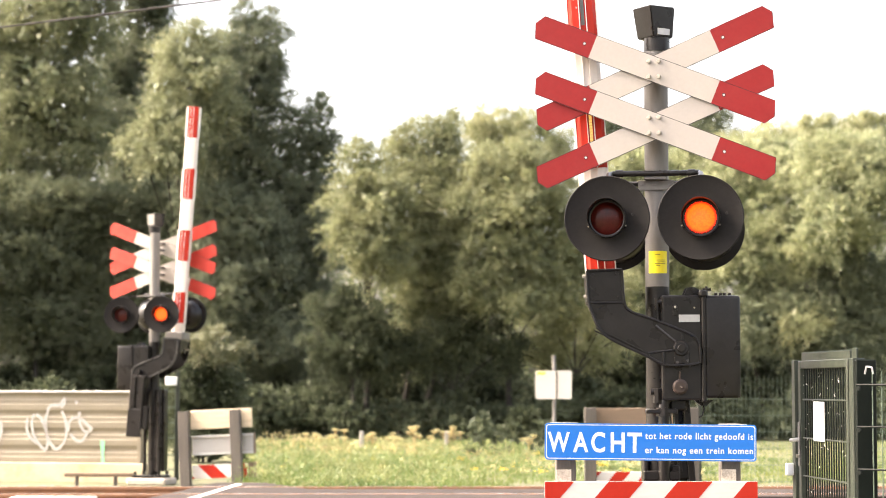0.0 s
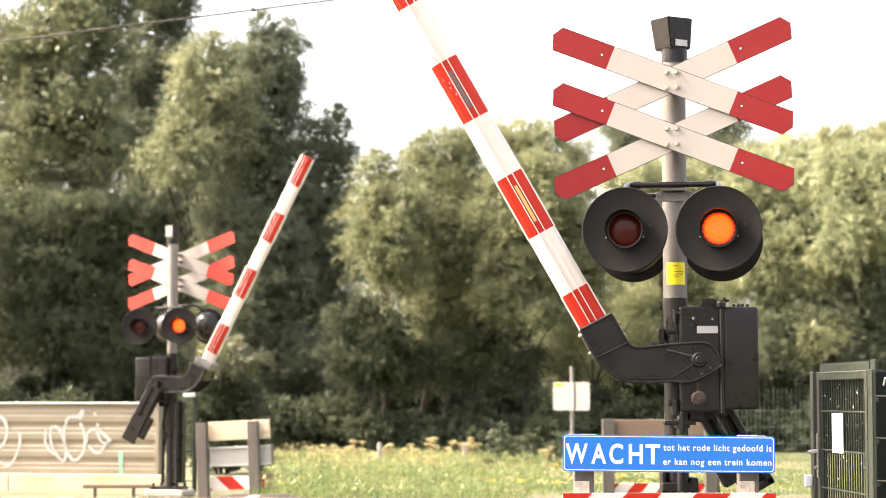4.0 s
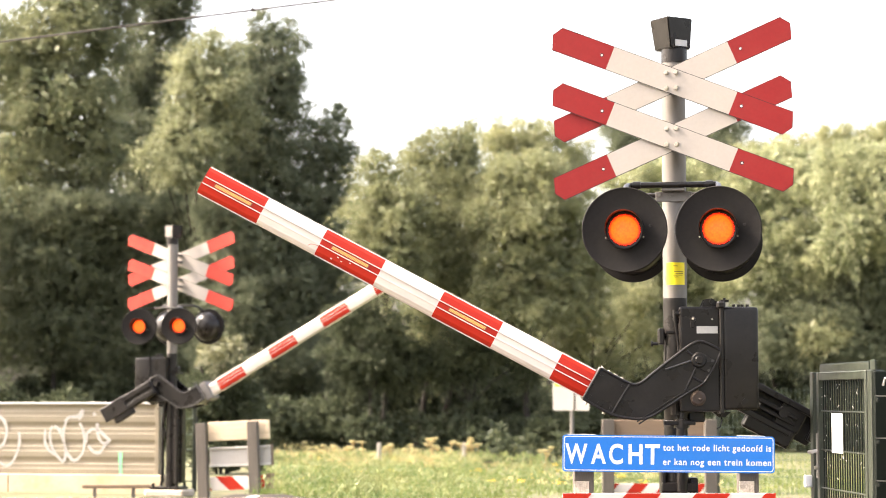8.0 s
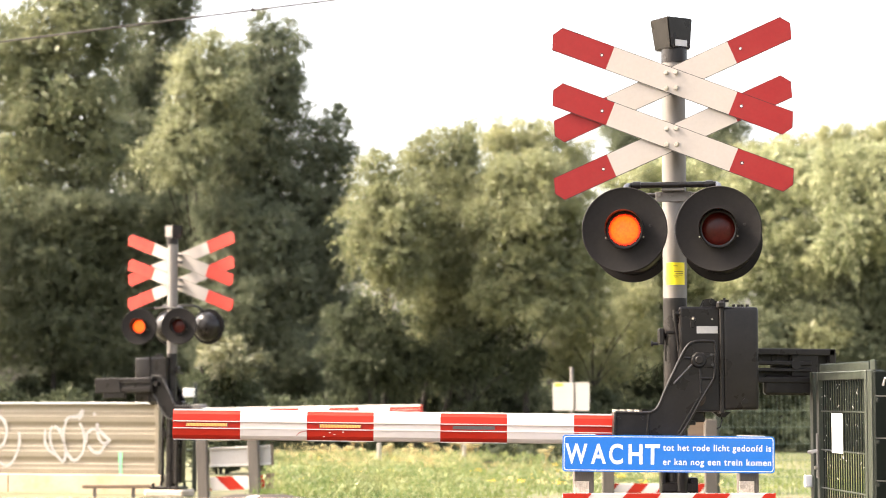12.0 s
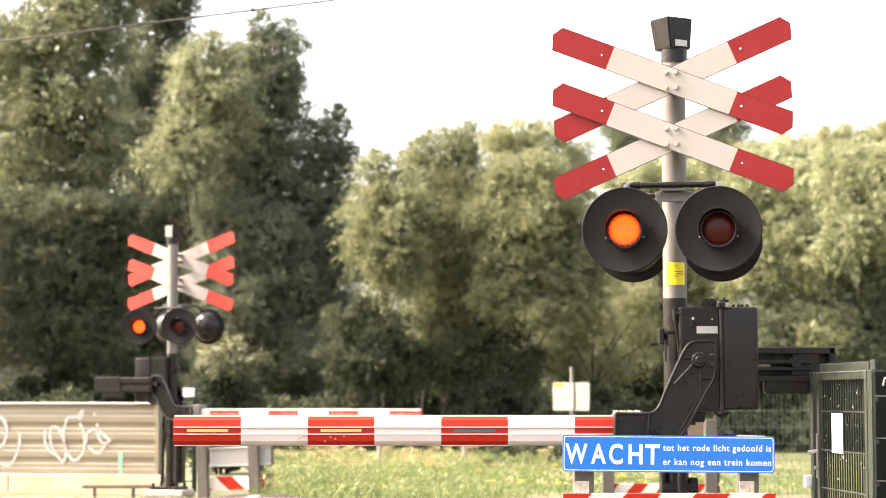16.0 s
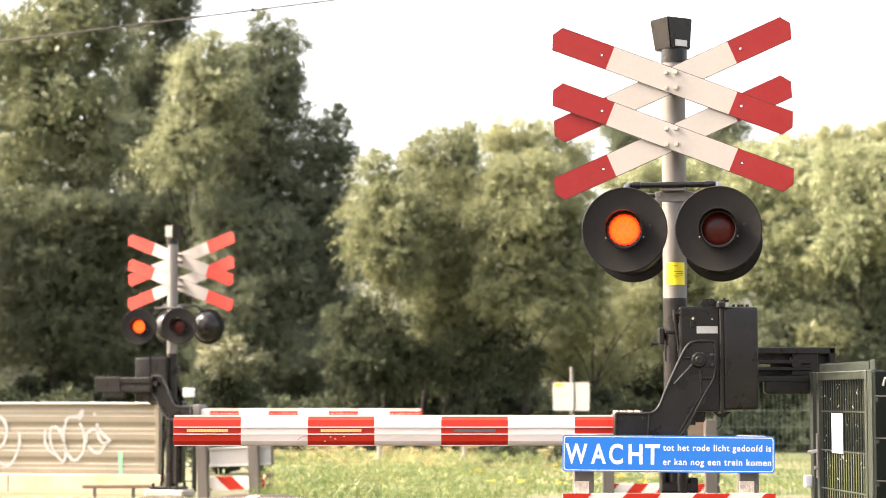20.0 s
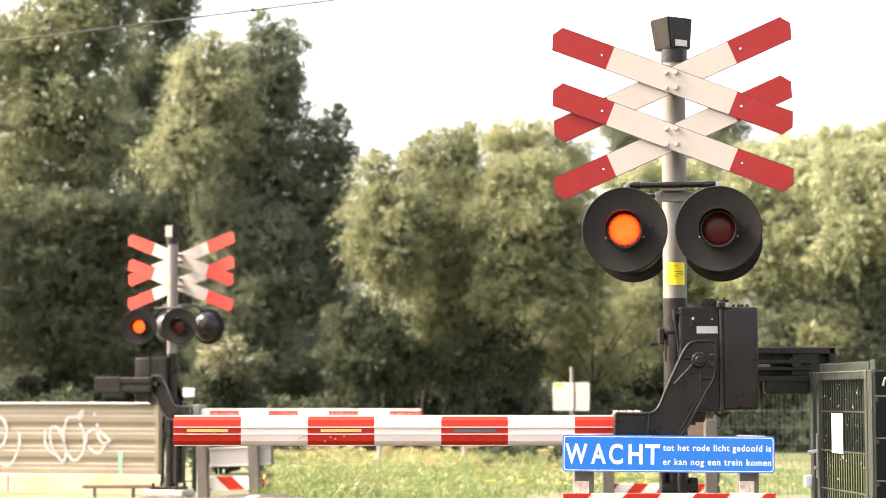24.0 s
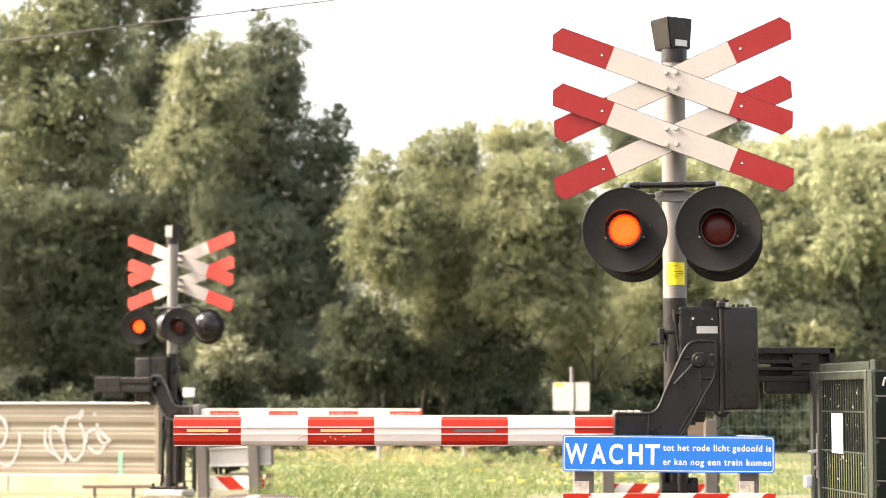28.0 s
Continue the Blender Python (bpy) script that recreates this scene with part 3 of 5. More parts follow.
            part("post_band", rod((0, 0, z + dz - 0.008), (0, 0, z + dz + 0.008), 0.067, None, 32), GALV, top)
    # lamps on their bracket
    turned = pose(0, 0, 0, 0, 0, lamp_yaw)
    bm = pipe([(-0.24, -0.32, 2.12), (-0.24, -0.21, 2.164), (-0.225, -0.13, 2.179), (0.225, -0.13, 2.179), (0.24, -0.21, 2.164), (0.24, -0.32, 2.12)], 0.0155, None, 10)
    for x in (-0.19, 0.19):
        rod((x - 0.02, -0.13, 2.179), (x + 0.02, -0.13, 2.179), 0.020, bm, 10)
    part("lamp_bracket", bm, BLACK, top, "black tube bracket", turned, True)
    bm = pipe([(-0.245, 0.33, 2.128), (-0.20, 0.09, 2.145), (0.20, 0.09, 2.145), (0.245, 0.33, 2.128)], 0.014, None, 10)
    part("lamp_bracket", bm, BLACK, top, "black tube bracket", turned, True)
    bm = box(-0.095, 0.095, -0.076, -0.064, 2.095, 2.148, 0.003)
    box(-0.06, 0.06, -0.128, -0.070, 2.148, 2.178, 0.003, bm)
    for x in (-0.075, -0.01, 0.075):
        rod((x, -0.074, 2.133), (x, -0.092, 2.133), 0.013, bm, 6)
    part("bracket_clamp", bm, GALV, top, "galvanised clamp with bolts", turned)
    plates = []
    for side, y, flip in ((-1, -0.35, 0), (1, -0.35, 0), (-1, 0.33, 180), (1, 0.33, 180)):
        on = (flip == 0) == lamps_front
        disc, plate = signal_lamp(top, turned @ pose(side * lamp_gap + lamp_shift, y, 1.925 if y < 0 else 1.912, 0, 0, flip + (disc_turn if on else 0)), on)
        if plate:
            plates.append((side if lamps_front else -side, plate))
    # sticker
    bm = bmesh.new()
    arc = [(-0.0645 * math.sin(a), -0.0645 * math.cos(a)) for a in (radians(50 - 12 * k) for k in range(9))]
    rows = [[bm.verts.new((x, y, z)) for x, y in arc] for z in (1.655, 1.773)]
    for k in range(8):
        bm.faces.new((rows[0][k], rows[0][k + 1], rows[1][k + 1], rows[1][k]))
    sticker = part("sticker", bm, YELLOW, top, "yellow paper sticker with small print")
    part("print_line", box(-0.018, 0.008, -0.0665, -0.0655, 1.753, 1.756), INK, sticker)
    for k, (x0, x1) in enumerate(((-0.010, 0.034), (-0.004, 0.036), (-0.020, 0.034), (-0.012, 0.010))):
        part("print_line", box(x0, x1, -0.0645, -0.0640, 1.723 - 0.0095 * k, 1.726 - 0.0095 * k), INK, sticker)
    # machine
    hx, hz = HUB[0], hub_z
    case = part("machine_case", box(0.008, 0.222, -0.140, 0.165, 0.985, 1.536, 0.012, seg=2), BLACK, top, "black barrier machine housing")
    part("cover", box(0.230, 0.418, -0.160, 0.170, 0.995, 1.534, 0.020, seg=3), BLACK, case, "rounded black machine cover", smooth=True)
    part("flange", box(0.214, 0.236, -0.166, 0.182, 0.975, 1.545, 0.005), BLACK, case, "raised joint flange")
    bm = slab([(0.130, 1.534), (0.150, 1.578), (0.185, 1.582), (0.240, 1.548), (0.240, 1.534)], -0.075, -0.060, None, 0.002)
    slab([(0.130, 1.534), (0.150, 1.578), (0.185, 1.582), (0.240, 1.548), (0.240, 1.534)], 0.02, 0.035, bm, 0.002)
    rod((0.185, -0.10, 1.565), (0.185, -0.02, 1.565), 0.014, bm, 8)
    box(0.20, 0.24, -0.19, -0.13, 1.525, 1.562, 0.008, bm)
    rod((0.245, -0.12, 1.53), (0.245, -0.12, 1.582), 0.007, bm, 8)
    rod((0.225, -0.12, 1.566), (0.268, -0.12, 1.566), 0.007, bm, 8)
    part("latch", bm, BLACK, case, "latch and hinge on the lid")
    bm = bmesh.new()
    for x in (0.300, 0.325, 0.345, 0.372):
        rod((x, -0.08, 1.525), (x, -0.08, 1.549), 0.009, bm, 8)
    part("cable_gland", bm, BLACK, case)
    part("name_plate", box(0.096, 0.206, -0.1445, -0.1415, 1.395, 1.433), PLATE, case, "blank white metal plate", pose(0, 0, 0))
    bm = wheel_bolts([(0.076, 1.468)], 0.018, 0.018, -0.136)
    box(0.064, 0.088, -0.148, -0.136, 1.425, 1.462, 0.003, bm)
    part("lock", bm, BLACK, case, "cylinder lock with hanging cover")
    part("lock_pin", wheel_bolts([(0.076, 1.472)], 0.007, 0.004, -0.154), STEEL, case)
    part("rivet", wheel_bolts([(0.178, 1.47)], 0.006, 0.005, -0.138), STEEL, case)
    bm = lathe([(0.0, -0.162), (0.028, -0.162), (0.040, -0.156), (0.040, -0.138)], seg=28)
    bmesh.ops.translate(bm, verts=bm.verts[:], vec=(0.100, 0, 1.055))
    rod((0.100, -0.158, 1.055), (0.113, -0.167, 1.048), 0.006, bm, 8)
    box(0.094, 0.104, -0.150, -0.138, 1.09, 1.135, 0.002, bm)
    part("key_cap", bm, BRASS, case, "round brown cap on a chain")
    bm = slab([(0.19, 0.985), (0.29, 0.985), (0.255, 0.955), (0.225, 0.955)], -0.02, 0.02)
    pipe([(0.225, -0.06, 0.98), (0.232, -0.08, 0.94), (0.222, -0.09, 0.905), (0.205, -0.085, 0.895)], 0.004, bm, 6)
    part("underside_hook", bm, BLACK, case)
    part("cast_mark", slab([(0.325, 1.03), (0.365, 1.03), (0.362, 1.043), (0.345, 1.06), (0.328, 1.043)], -0.1640, -0.158), BLACK, case)
    bm = rod((-0.012, -0.10, 1.50), (0.022, -0.10, 1.50), 0.016, None, 10)
    rod((-0.012, -0.10, 1.52), (-0.012, -0.10, 1.46), 0.013, bm, 10)
    pipe([(-0.012, -0.10, 1.47), (0.0, -0.10, 1.36), (0.010, -0.11, 1.25)], 0.006, bm, 6)
    part("drain_pipe", bm, BLACK, case, smooth=True)
    bm = box(-0.093, -0.062, -0.05, 0.03, 1.34, 1.425, 0.006)
    box(-0.062, 0.03, -0.075, -0.060, 1.395, 1.412, 0.003, bm)
    rod((-0.095, -0.03, 1.343), (-0.128, -0.03, 1.343), 0.008, bm, 8)
    rod((-0.122, -0.03, 1.343), (-0.132, -0.03, 1.343), 0.014, bm, 8)
    rod((-0.06, -0.068, 1.25), (-0.06, -0.068, 1.36), 0.005, bm, 8)
    part("side_latch", bm, BLACK, case, "small clamp beside the post")
    # arm, turning about the hub; at rest level
    arm = part("barrier_arm", slab(ARM, -0.185, -0.172, None, 0.003), BLACK, top, "cast black barrier arm with raised rims", pose(hx, 0, hz))
    bm = bmesh.new()
    closed = ARM + ARM[:1]
    for a, b in zip(closed, closed[1:]):
        rod((a[0], -0.187, a[1]), (b[0], -0.188, b[1]), 0.0075, bm, 8)
    part("rim", bm, GLOSS_BLACK, arm, "raised rim of the casting")
    if column:
        bm = bmesh.new()
        for a, b in zip(closed, closed[1:]):
            rod((a[0], 0.201, a[1]), (b[0], 0.201, b[1]), 0.013, bm, 6)
        # Bright edges of this rim come from the lighter black.
        part("rim", bm, HIGHLIGHT_BLACK, arm, "raised rim of the casting")
        part("rear_cheek", slab(ARM, 0.186, 0.199, None, 0.003), BLACK, arm)
    for a in ARM[::9] if column else ():
        part("pin", rod((a[0] * 0.93, 0.197, a[1] * 0.93), (a[0] * 0.93, 0.216, a[1] * 0.93), 0.012, None, 8), BLACK, arm, "steel pin head")
    for a, b in (((-26, 4), (-4, 2)), ((2, -14), (4, -58)), ((4, -32), (24, -32)), ((3, -58), (12, -58)), ((14, 4), (33, 14)), ((-92, -157), (-88, -95))):
        part("web", rod((a[0] * U, -0.187, a[1] * U), (b[0] * U, -0.187, b[1] * U), 0.0068, None, 8), GLOSS_BLACK, arm, "rib of the casting")
    if lamps_front:
        # Sunlit look of the rod is put into its colour.
        part("stay_rod", rod((-12 * U, -0.192, -8 * U), (-44 * U, -0.192, -42 * U), 0.0058, None, 8), HIGHLIGHT_BLACK, arm, "thin stay rod, its highlight put into a lighter black")
        bm = box(2 * U, 27 * U, -0.192, -0.184, -13 * U, 14 * U, 0.003)
        part("bolted_plate", bm, BLACK, arm, "plate bolted beside the hub")
        for x, z in ((22, 10), (24, -8), (6, 11)):
            part("plate_bolt", rod((x * U, -0.190, z * U), (x * U, -0.200, z * U), 0.0075, None, 6), HIGHLIGHT_BLACK, arm)
        for off in (4.0, 8.5):
            part("cable_guide", rod(((8 - off) * U, -0.190, (-72 + off * 0.5) * U), ((-38 - off) * U, -0.190, (-152 + off * 0.5) * U), 0.0042, None, 6), GLOSS_BLACK, arm, "guide rod along the arm")
    bm = lathe([(0.0, -0.214), (0.016, -0.214), (0.020, -0.210), (0.022, -0.206), (0.034, -0.206), (0.040, -0.199), (0.042, -0.183)], seg=28)
    part("hub", bm, GLOSS_BLACK, arm, "round hub of the barrier axle", smooth=True)
    part("hub_nut", rod((0, -0.212, 0), (0, -0.224, 0), 0.020, None, 6), BLACK, arm)
    part("axle", rod((0, -0.17, 0), (0, 0.28, 0), 0.030, None, 20), BLACK, arm, smooth=True)
    clamp = part("boom_clamp", box(-148 * U, -90 * U, -0.178, 0.095, -155 * U, -95 * U, 0.005), BLACK, arm, "black box clamp holding the boom")
    if column:
        part("boom_sleeve", box(-176 * U, -142 * U, -0.12, 0.12, -167 * U, -88 * U, 0.014), GALV, arm, "pale metal sleeve at the foot of the boom")
    for x, z in ((-141, -148), (-98, -148), (-141, -103), (-98, -103), (-120, -149)):
        part("face_bolt", rod((x * U, -0.184, z * U), (x * U, -0.196, z * U), 0.0085, None, 6), BLACK, arm, "black hexagon bolt")
    for x in (-140, -104):
        part("side_bolt", rod((x * U, -0.13, -155 * U), (x * U, -0.13, -163 * U), 0.010, None, 6), STEEL, arm)
    part("cheek_plate", slab([(-90 * U, -88 * U), (-90 * U, -150 * U), (-62 * U, -120 * U), (-70 * U, -90 * U)], 0.10, 0.186), BLACK, arm)
    for k in range(4):
        x = (-142 + 13 * k) * U
        for y in (-0.12, 0.05):
            part("clamp_bolt", rod((x, y, -95 * U), (x, y, -89 * U), 0.0115, None, 6), STEEL, arm, "steel bolt head")
    for x in (-140, -98):
        for z in (-103, -146):
            part("corner_lug", box((x - 5) * U, (x + 5) * U, -0.184, -0.176, (z - 4) * U, (z + 4) * U, 0.002), GLOSS_BLACK, arm)
            part("clamp_screw", wheel_bolts([(x * U, z * U)], 0.011, 0.010, -0.177), BLACK, arm)
    # counterweights on both sides of the machine
    for y in (0.21, 0.26):
        bm = box(0.04, 0.785, y, y + 0.03, 0.040, 0.075, 0.004)
        box(0.04, 0.66, y, y + 0.03, -0.015, 0.008, 0.004, bm)
        box(0.04, 0.66, y, y + 0.03, -0.050, -0.030, 0.004, bm)
        box(0.04, 0.66, y, y + 0.03, -0.110, -0.078, 0.004, bm)
        box(0.755, 0.790, y, y + 0.03, -0.080, 0.075, 0.004, bm)
        part("counterweight_arm", bm, BLACK, arm, "black steel counterweight frame")
    bm = box(0.405, 0.690, 0.22, 0.29, -0.175, -0.070, 0.012)
    box(0.55, 0.70, 0.23, 0.28, -0.08, 0.06, 0.008, bm)
    box(0.45, 0.785, 0.292, 0.315, -0.105, 0.078, 0.006, bm)
    for low, high in ((-0.100, -0.042), (0.002, 0.072)):
        box(0.06, 0.46, 0.292, 0.307, low, high, 0.006, bm)
    if column:
        box(0.04, 0.66, 0.200, 0.290, -0.085, 0.065, 0.010, bm)
    else:
        box(0.06, 0.335, 0.213, 0.288, -0.105, 0.070, 0.008, bm)
    part("counterweight", bm, BLACK, arm, "black cast counterweight block")
    part("counterweight_bolt", rod((0.575, 0.212, -0.010), (0.575, 0.196, -0.010), 0.026, None, 16), BLACK, arm)
    # striped boom
    bands, lights = [], []
    shape = [(y + BOOM_Y, z + boom_z) for y, z in boom_profile()]
    x = -0.430
    for n in range(count):
        kind = (count - 1 - n) % 2
        length = first if n == 0 else stripe
        bm = profile(shape, x - length, x)
        if kind == 0:
            band = part("red_band", bm, BOOM_RED, arm, "red band of the boom")
            ribs = bmesh.new()
            for z in (0.0183, -0.0183):
                for y in (BOOM_Y - 0.0605, BOOM_Y + 0.0605):
                    box(x - length, x, y - 0.0015, y + 0.0015, z - 0.0024 + boom_z, z + 0.0024 + boom_z, 0, ribs)
            for z in (0.0795, -0.0795):
                deep = edge if z > 0 else 0.003
                half = 0.034 if deep < 0.01 else 0.0515
                z0, z1 = (z - deep, z + 0.0012) if z > 0 else (z - 0.0012, z + deep)
                box(x - length, x, BOOM_Y - half, BOOM_Y + half, z0 + boom_z, z1 + boom_z, 0.001, ribs)
            part("white_rib", ribs, BOOM_WHITE, arm, "white rib along the band")
            if n:
                mid = x - length / 2
                part("light_window", box(mid - 0.111, mid + 0.111, BOOM_Y - 0.0525, BOOM_Y - 0.0495, boom_z - 0.0092, boom_z + 0.0092), LED_DARK, arm, "dark window of a warning light")
                lights.append((n, boom_light(arm, mid, BOOM_Y - 0.0535, boom_z), mid, boom_z))
        else:
            band = part("white_band", bm, BOOM_WHITE, arm, "white band of the boom")
        bands.append(band)
        x -= length
    part("boom_end_cap", profile(shape, x - 0.004, x), BOOM_RED, arm)
    if lamps_front:
        for sx, sz in ((-1.93, -0.036), (-1.905, -0.046), (-1.86, -0.033), (-1.96, -0.058)):
            bm = box(sx, sx + 0.009, BOOM_Y - 0.0570, BOOM_Y - 0.0556, boom_z + sz, boom_z + sz + 0.0045)
            part("scratch", bm, BOOM_WHITE, arm, "chipped paint spot")
        bm = pipe([(-2.10, BOOM_Y - 0.0563, boom_z - 0.052), (-2.085, BOOM_Y - 0.0568, boom_z - 0.036), (-2.06, BOOM_Y - 0.0568, boom_z - 0.029), (-2.02, BOOM_Y - 0.0565, boom_z - 0.027)], 0.0013, None, 5)
        part("scratch", bm, BOOM_RED, arm, "thin red scuff mark")
    return top, arm, plates, lights


near = crossing_signal(pose(1.233, 11.0, 0), "grey and black post with crossbucks, flashing lamps and striped barrier", -12, -9, 0.3522, 0.208, 7, True)
far = crossing_signal(pose(-3.345, 25.6, 0.015, 0, 0, 165), "crossing post seen from behind, beside a wooden guard fence", -10, -10, 0.381, 0.20, 8, False, 16, -0.385, 0.285, 0.024, 1.215, 1.21, 0.09, SUNLIT_RED, True, -0.022)


# ---- guard fences and signs beside the road ----
def striped_board(name, parent, x0, x1, z0, z1, y0, y1, m=None, period=0.344, slope=0.86):
    """A board with slanting red and white stripes, each a thin sheet on it."""
    board = part(name, box(x0, x1, y0, y1, z0, z1, 0.003), BOOM_WHITE, parent, "red and white striped warning board", m)
    h = z1 - z0
    x = x0 - h
    while x < x1 + h:
        pts = [(x, z0), (x + period / 2, z0), (x + period / 2 + h * slope, z1), (x + h * slope, z1)]
        # cut the slanted sheet at the board's ends
        poly = pts
        for limit, sign in ((x0, 1), (x1, -1)):
            res = []
            for a, b in zip(poly, poly[1:] + poly[:1]):
                ina, inb = sign * (a[0] - limit) >= 0, sign * (b[0] - limit) >= 0
                if ina:
                    res.append(a)
                if ina != inb:
                    k = (limit - a[0]) / (b[0] - a[0])
                    res.append((limit, a[1] + k * (b[1] - a[1])))
            poly = res
            if not poly:
                break
        if len(poly) > 2:
            part("red_stripe", slab(poly, y0 - 0.003, y0 - 0.001), BOOM_RED, board)
        x += period
    return board


def guard_post(parent, x, y, z1, w, d, z0=GROUND):
    return part("post", box(x - w / 2, x + w / 2, y - d / 2, y + d / 2, z0, z1, 0.006), POST_WOOD, parent, "weathered grey wooden post")


# the near fence with the blue notice
fence = thing("guard_fence", pose(1.117, 10.33, 0), "grey posts carrying a striped board below a blue notice", "fence", "guard fences")
for x in (-0.418, 0.402):
    guard_post(fence, x, 0.055, 0.872, 0.100, 0.085)
    part("chipped_patch", box(x - 0.048, x + 0.026, 0.0085, 0.0125, 0.585, 0.645, 0.001), CHIPPED, fence, "rough chipped grey patch")
striped_board("striped_board", fence, -0.525, 0.530, 0.395, 0.587, -0.012, 0.012)
notice = thing("notice_board", pose(1.117, 10.315, 0.781, 0, 0.55, 0), "blue sign with white Dutch warning text on guard fence", "sign")


def rounded(w, h, r):
    pts = []
    for cx, cz, a0 in ((w - r, h - r, 0), (-w + r, h - r, 90), (-w + r, -h + r, 180), (w - r, -h + r, 270)):
        pts += [(cx + r * math.cos(radians(a0 + k * 22.5)), cz + r * math.sin(radians(a0 + k * 22.5))) for k in range(5)]
    return pts


part("panel", slab(rounded(0.525, 0.0905, 0.016), -0.011, 0.002), BLUE, notice, "blue enamel panel")
bm = bmesh.new()
outer, inner = rounded(0.519, 0.0845, 0.014), rounded(0.5155, 0.0810, 0.012)
vo = [bm.verts.new((x, -0.0118, z)) for x, z in outer]
vi = [bm.verts.new((x, -0.0118, z)) for x, z in inner]
for i in range(len(vo)):
    j = (i + 1) % len(vo)
    bm.faces.new((vo[i], vo[j], vi[j], vi[i]))
part("white_border", bm, WHITE, notice, "thin white border line")
for letter, x0, x1 in (("W", -0.511, -0.4015), ("A", -0.3845, -0.3100), ("C", -0.2945, -0.2265), ("H", -0.1985, -0.1290), ("T", -0.1155, -0.0440)):
    part("letter", words(letter, x1 - x0, 0.0940, 0.022), WHITE, notice, "white capital letter", pose(x0, -0.0122, -0.0490))
for text, z in (("tot het rode licht gedoofd is", 0.0165), ("er kan nog een trein komen", -0.0535)):
    for one in letters(words(text, 0.536, 0.0310, 0.014, 1.13)):
        part("letter", one, WHITE, notice, "white letter", pose(-0.028, -0.0122, z))
bm = bmesh.new()
for x in (-0.43, 0.41):
    box(x - 0.07, x + 0.07, 0.003, 0.010, 0.078, 0.0935, 0.002, bm)
part("mounting_clip", bm, PLATE, notice)

# the far fence by the far post
fence = thing("guard_fence", pose(-2.545, 25.1, 0, 0, -2.6, -10), "weathered wooden guard fence with striped lower board", "fence", "guard fences")
for x in (-0.335, 0.305):
    guard_post(fence, x, -0.06, 0.765, 0.125, 0.10)
part("plank", box(-0.27, 0.49, 0.0, 0.045, 0.545, 0.775, 0.006), WOOD, fence, "sunlit wooden plank")
part("notice_back", box(-0.27, 0.49, 0.03, 0.045, 0.235, 0.465, 0.004), SIGNBACK, fence, "bare metal back of a notice")
bm = box(-0.27, 0.49, 0.0, 0.031, 0.445, 0.468, 0.003)
box(-0.27, 0.49, 0.0, 0.031, 0.232, 0.255, 0.003, bm)
part("notice_frame", bm, GREYBACK, fence)
striped_board("striped_board", fence, -0.27, 0.41, -0.05, 0.115, 0.0, 0.03, None, 0.40, -1.0)

for z0, z1 in ((-0.06, 0.125), (0.225, 0.475)):
    part("end_block", box(0.415, 0.50, 0.05, 0.13, z0, z1, 0.006), BROWN_WOOD, fence, "dark wooden block behind the board's end")

# the fence across the road, partly behind the near post
fence = thing("guard_fence", pose(2.53, 24.4, 0), "brown wooden guard fence with a striped board, across the road", "fence", "guard fences")
for x in (-0.60, 0.60):
    guard_post(fence, x, -0.06, 0.805, 0.14, 0.10)
part("plank", box(-0.64, 0.66, 0.0, 0.045, 0.60, 0.80, 0.006), BROWN_WOOD, fence, "brown wooden plank")
striped_board("striped_board", fence, -0.62, 0.60, -0.06, 0.055, 0.0, 0.03)

# the sign seen from behind
sign = thing("road_sign", pose(1.86, 30.0, 0, 0, 0, -16), "pale back of a rectangular road sign on a pole", "sign")
part("pole", rod((0, 0, GROUND), (0, 0, 1.50), 0.028, None, 16), GALV, sign, "thin grey pole", smooth=True)
part("panel", slab(rounded(0.27, 0.205, 0.03), -0.046, -0.039, None), SIGNBACK, sign, "pale grey panel", pose(0, 0, 1.075))
part("seam", box(0.035, 0.062, -0.050, -0.0465, 0.875, 1.275), POST_WOOD, sign, "dark vertical seam")
for z in (0.95, 1.17):
    part("clip", box(-0.05, 0.05, -0.039, 0.03, z, z + 0.03, 0.002), GALV, sign)
part("sticker", box(-0.24, -0.12, -0.051, -0.0465, 1.225, 1.262), YELLOW, sign, "yellow sticker")

# posts in the meadow
for x, y, h in ((-1.11, 36.0, 0.30), (0.36, 36.0, 0.30)):
    tagged(part("fence_post", box(-0.034, 0.034, -0.034, 0.034, 0, h + 0.13, 0.008), PALE_POST, None, m=pose(x, y, GROUND, 1, 1, 12)),
           "short pale grey post in tall meadow grass", "post", "meadow posts")


# ---- green steel gate and wire fences ----
def mesh_panel(name, m, width, height, label, wire=0.0035, pitch=0.05, rows=(0.05, 0.25, 0.45, 0.65, 0.85, 1.05)):
    """A welded panel: upright wires between pairs of level bars, and its posts."""
    top = thing(name, m, label, "fence", "wire fences")
    up = part("upright_wire", rod((0, 0, 0), (0, 0, height), wire, None, 6), WIRE_GREEN, top, m=pose(0, 0, 0))
    n = int(width / pitch)
    for k in range(1, n + 1):
        share("upright_wire", up, top, pose(k * pitch, 0, 0))
    for z in rows:
        if z < height:
            bm = rod((0, -0.007, z), (width, -0.007, z), wire * 1.6, None, 6)
            rod((0, 0.007, z), (width, 0.007, z), wire * 1.6, bm, 6)
            part("level_bar", bm, WIRE_GREEN, top)
    for x in (-0.03, width + 0.03):
        part("post", box(x - 0.025, x + 0.025, -0.03, 0.03, -0.05, height + 0.05, 0.004), GREEN, top, "green steel post")
    return top


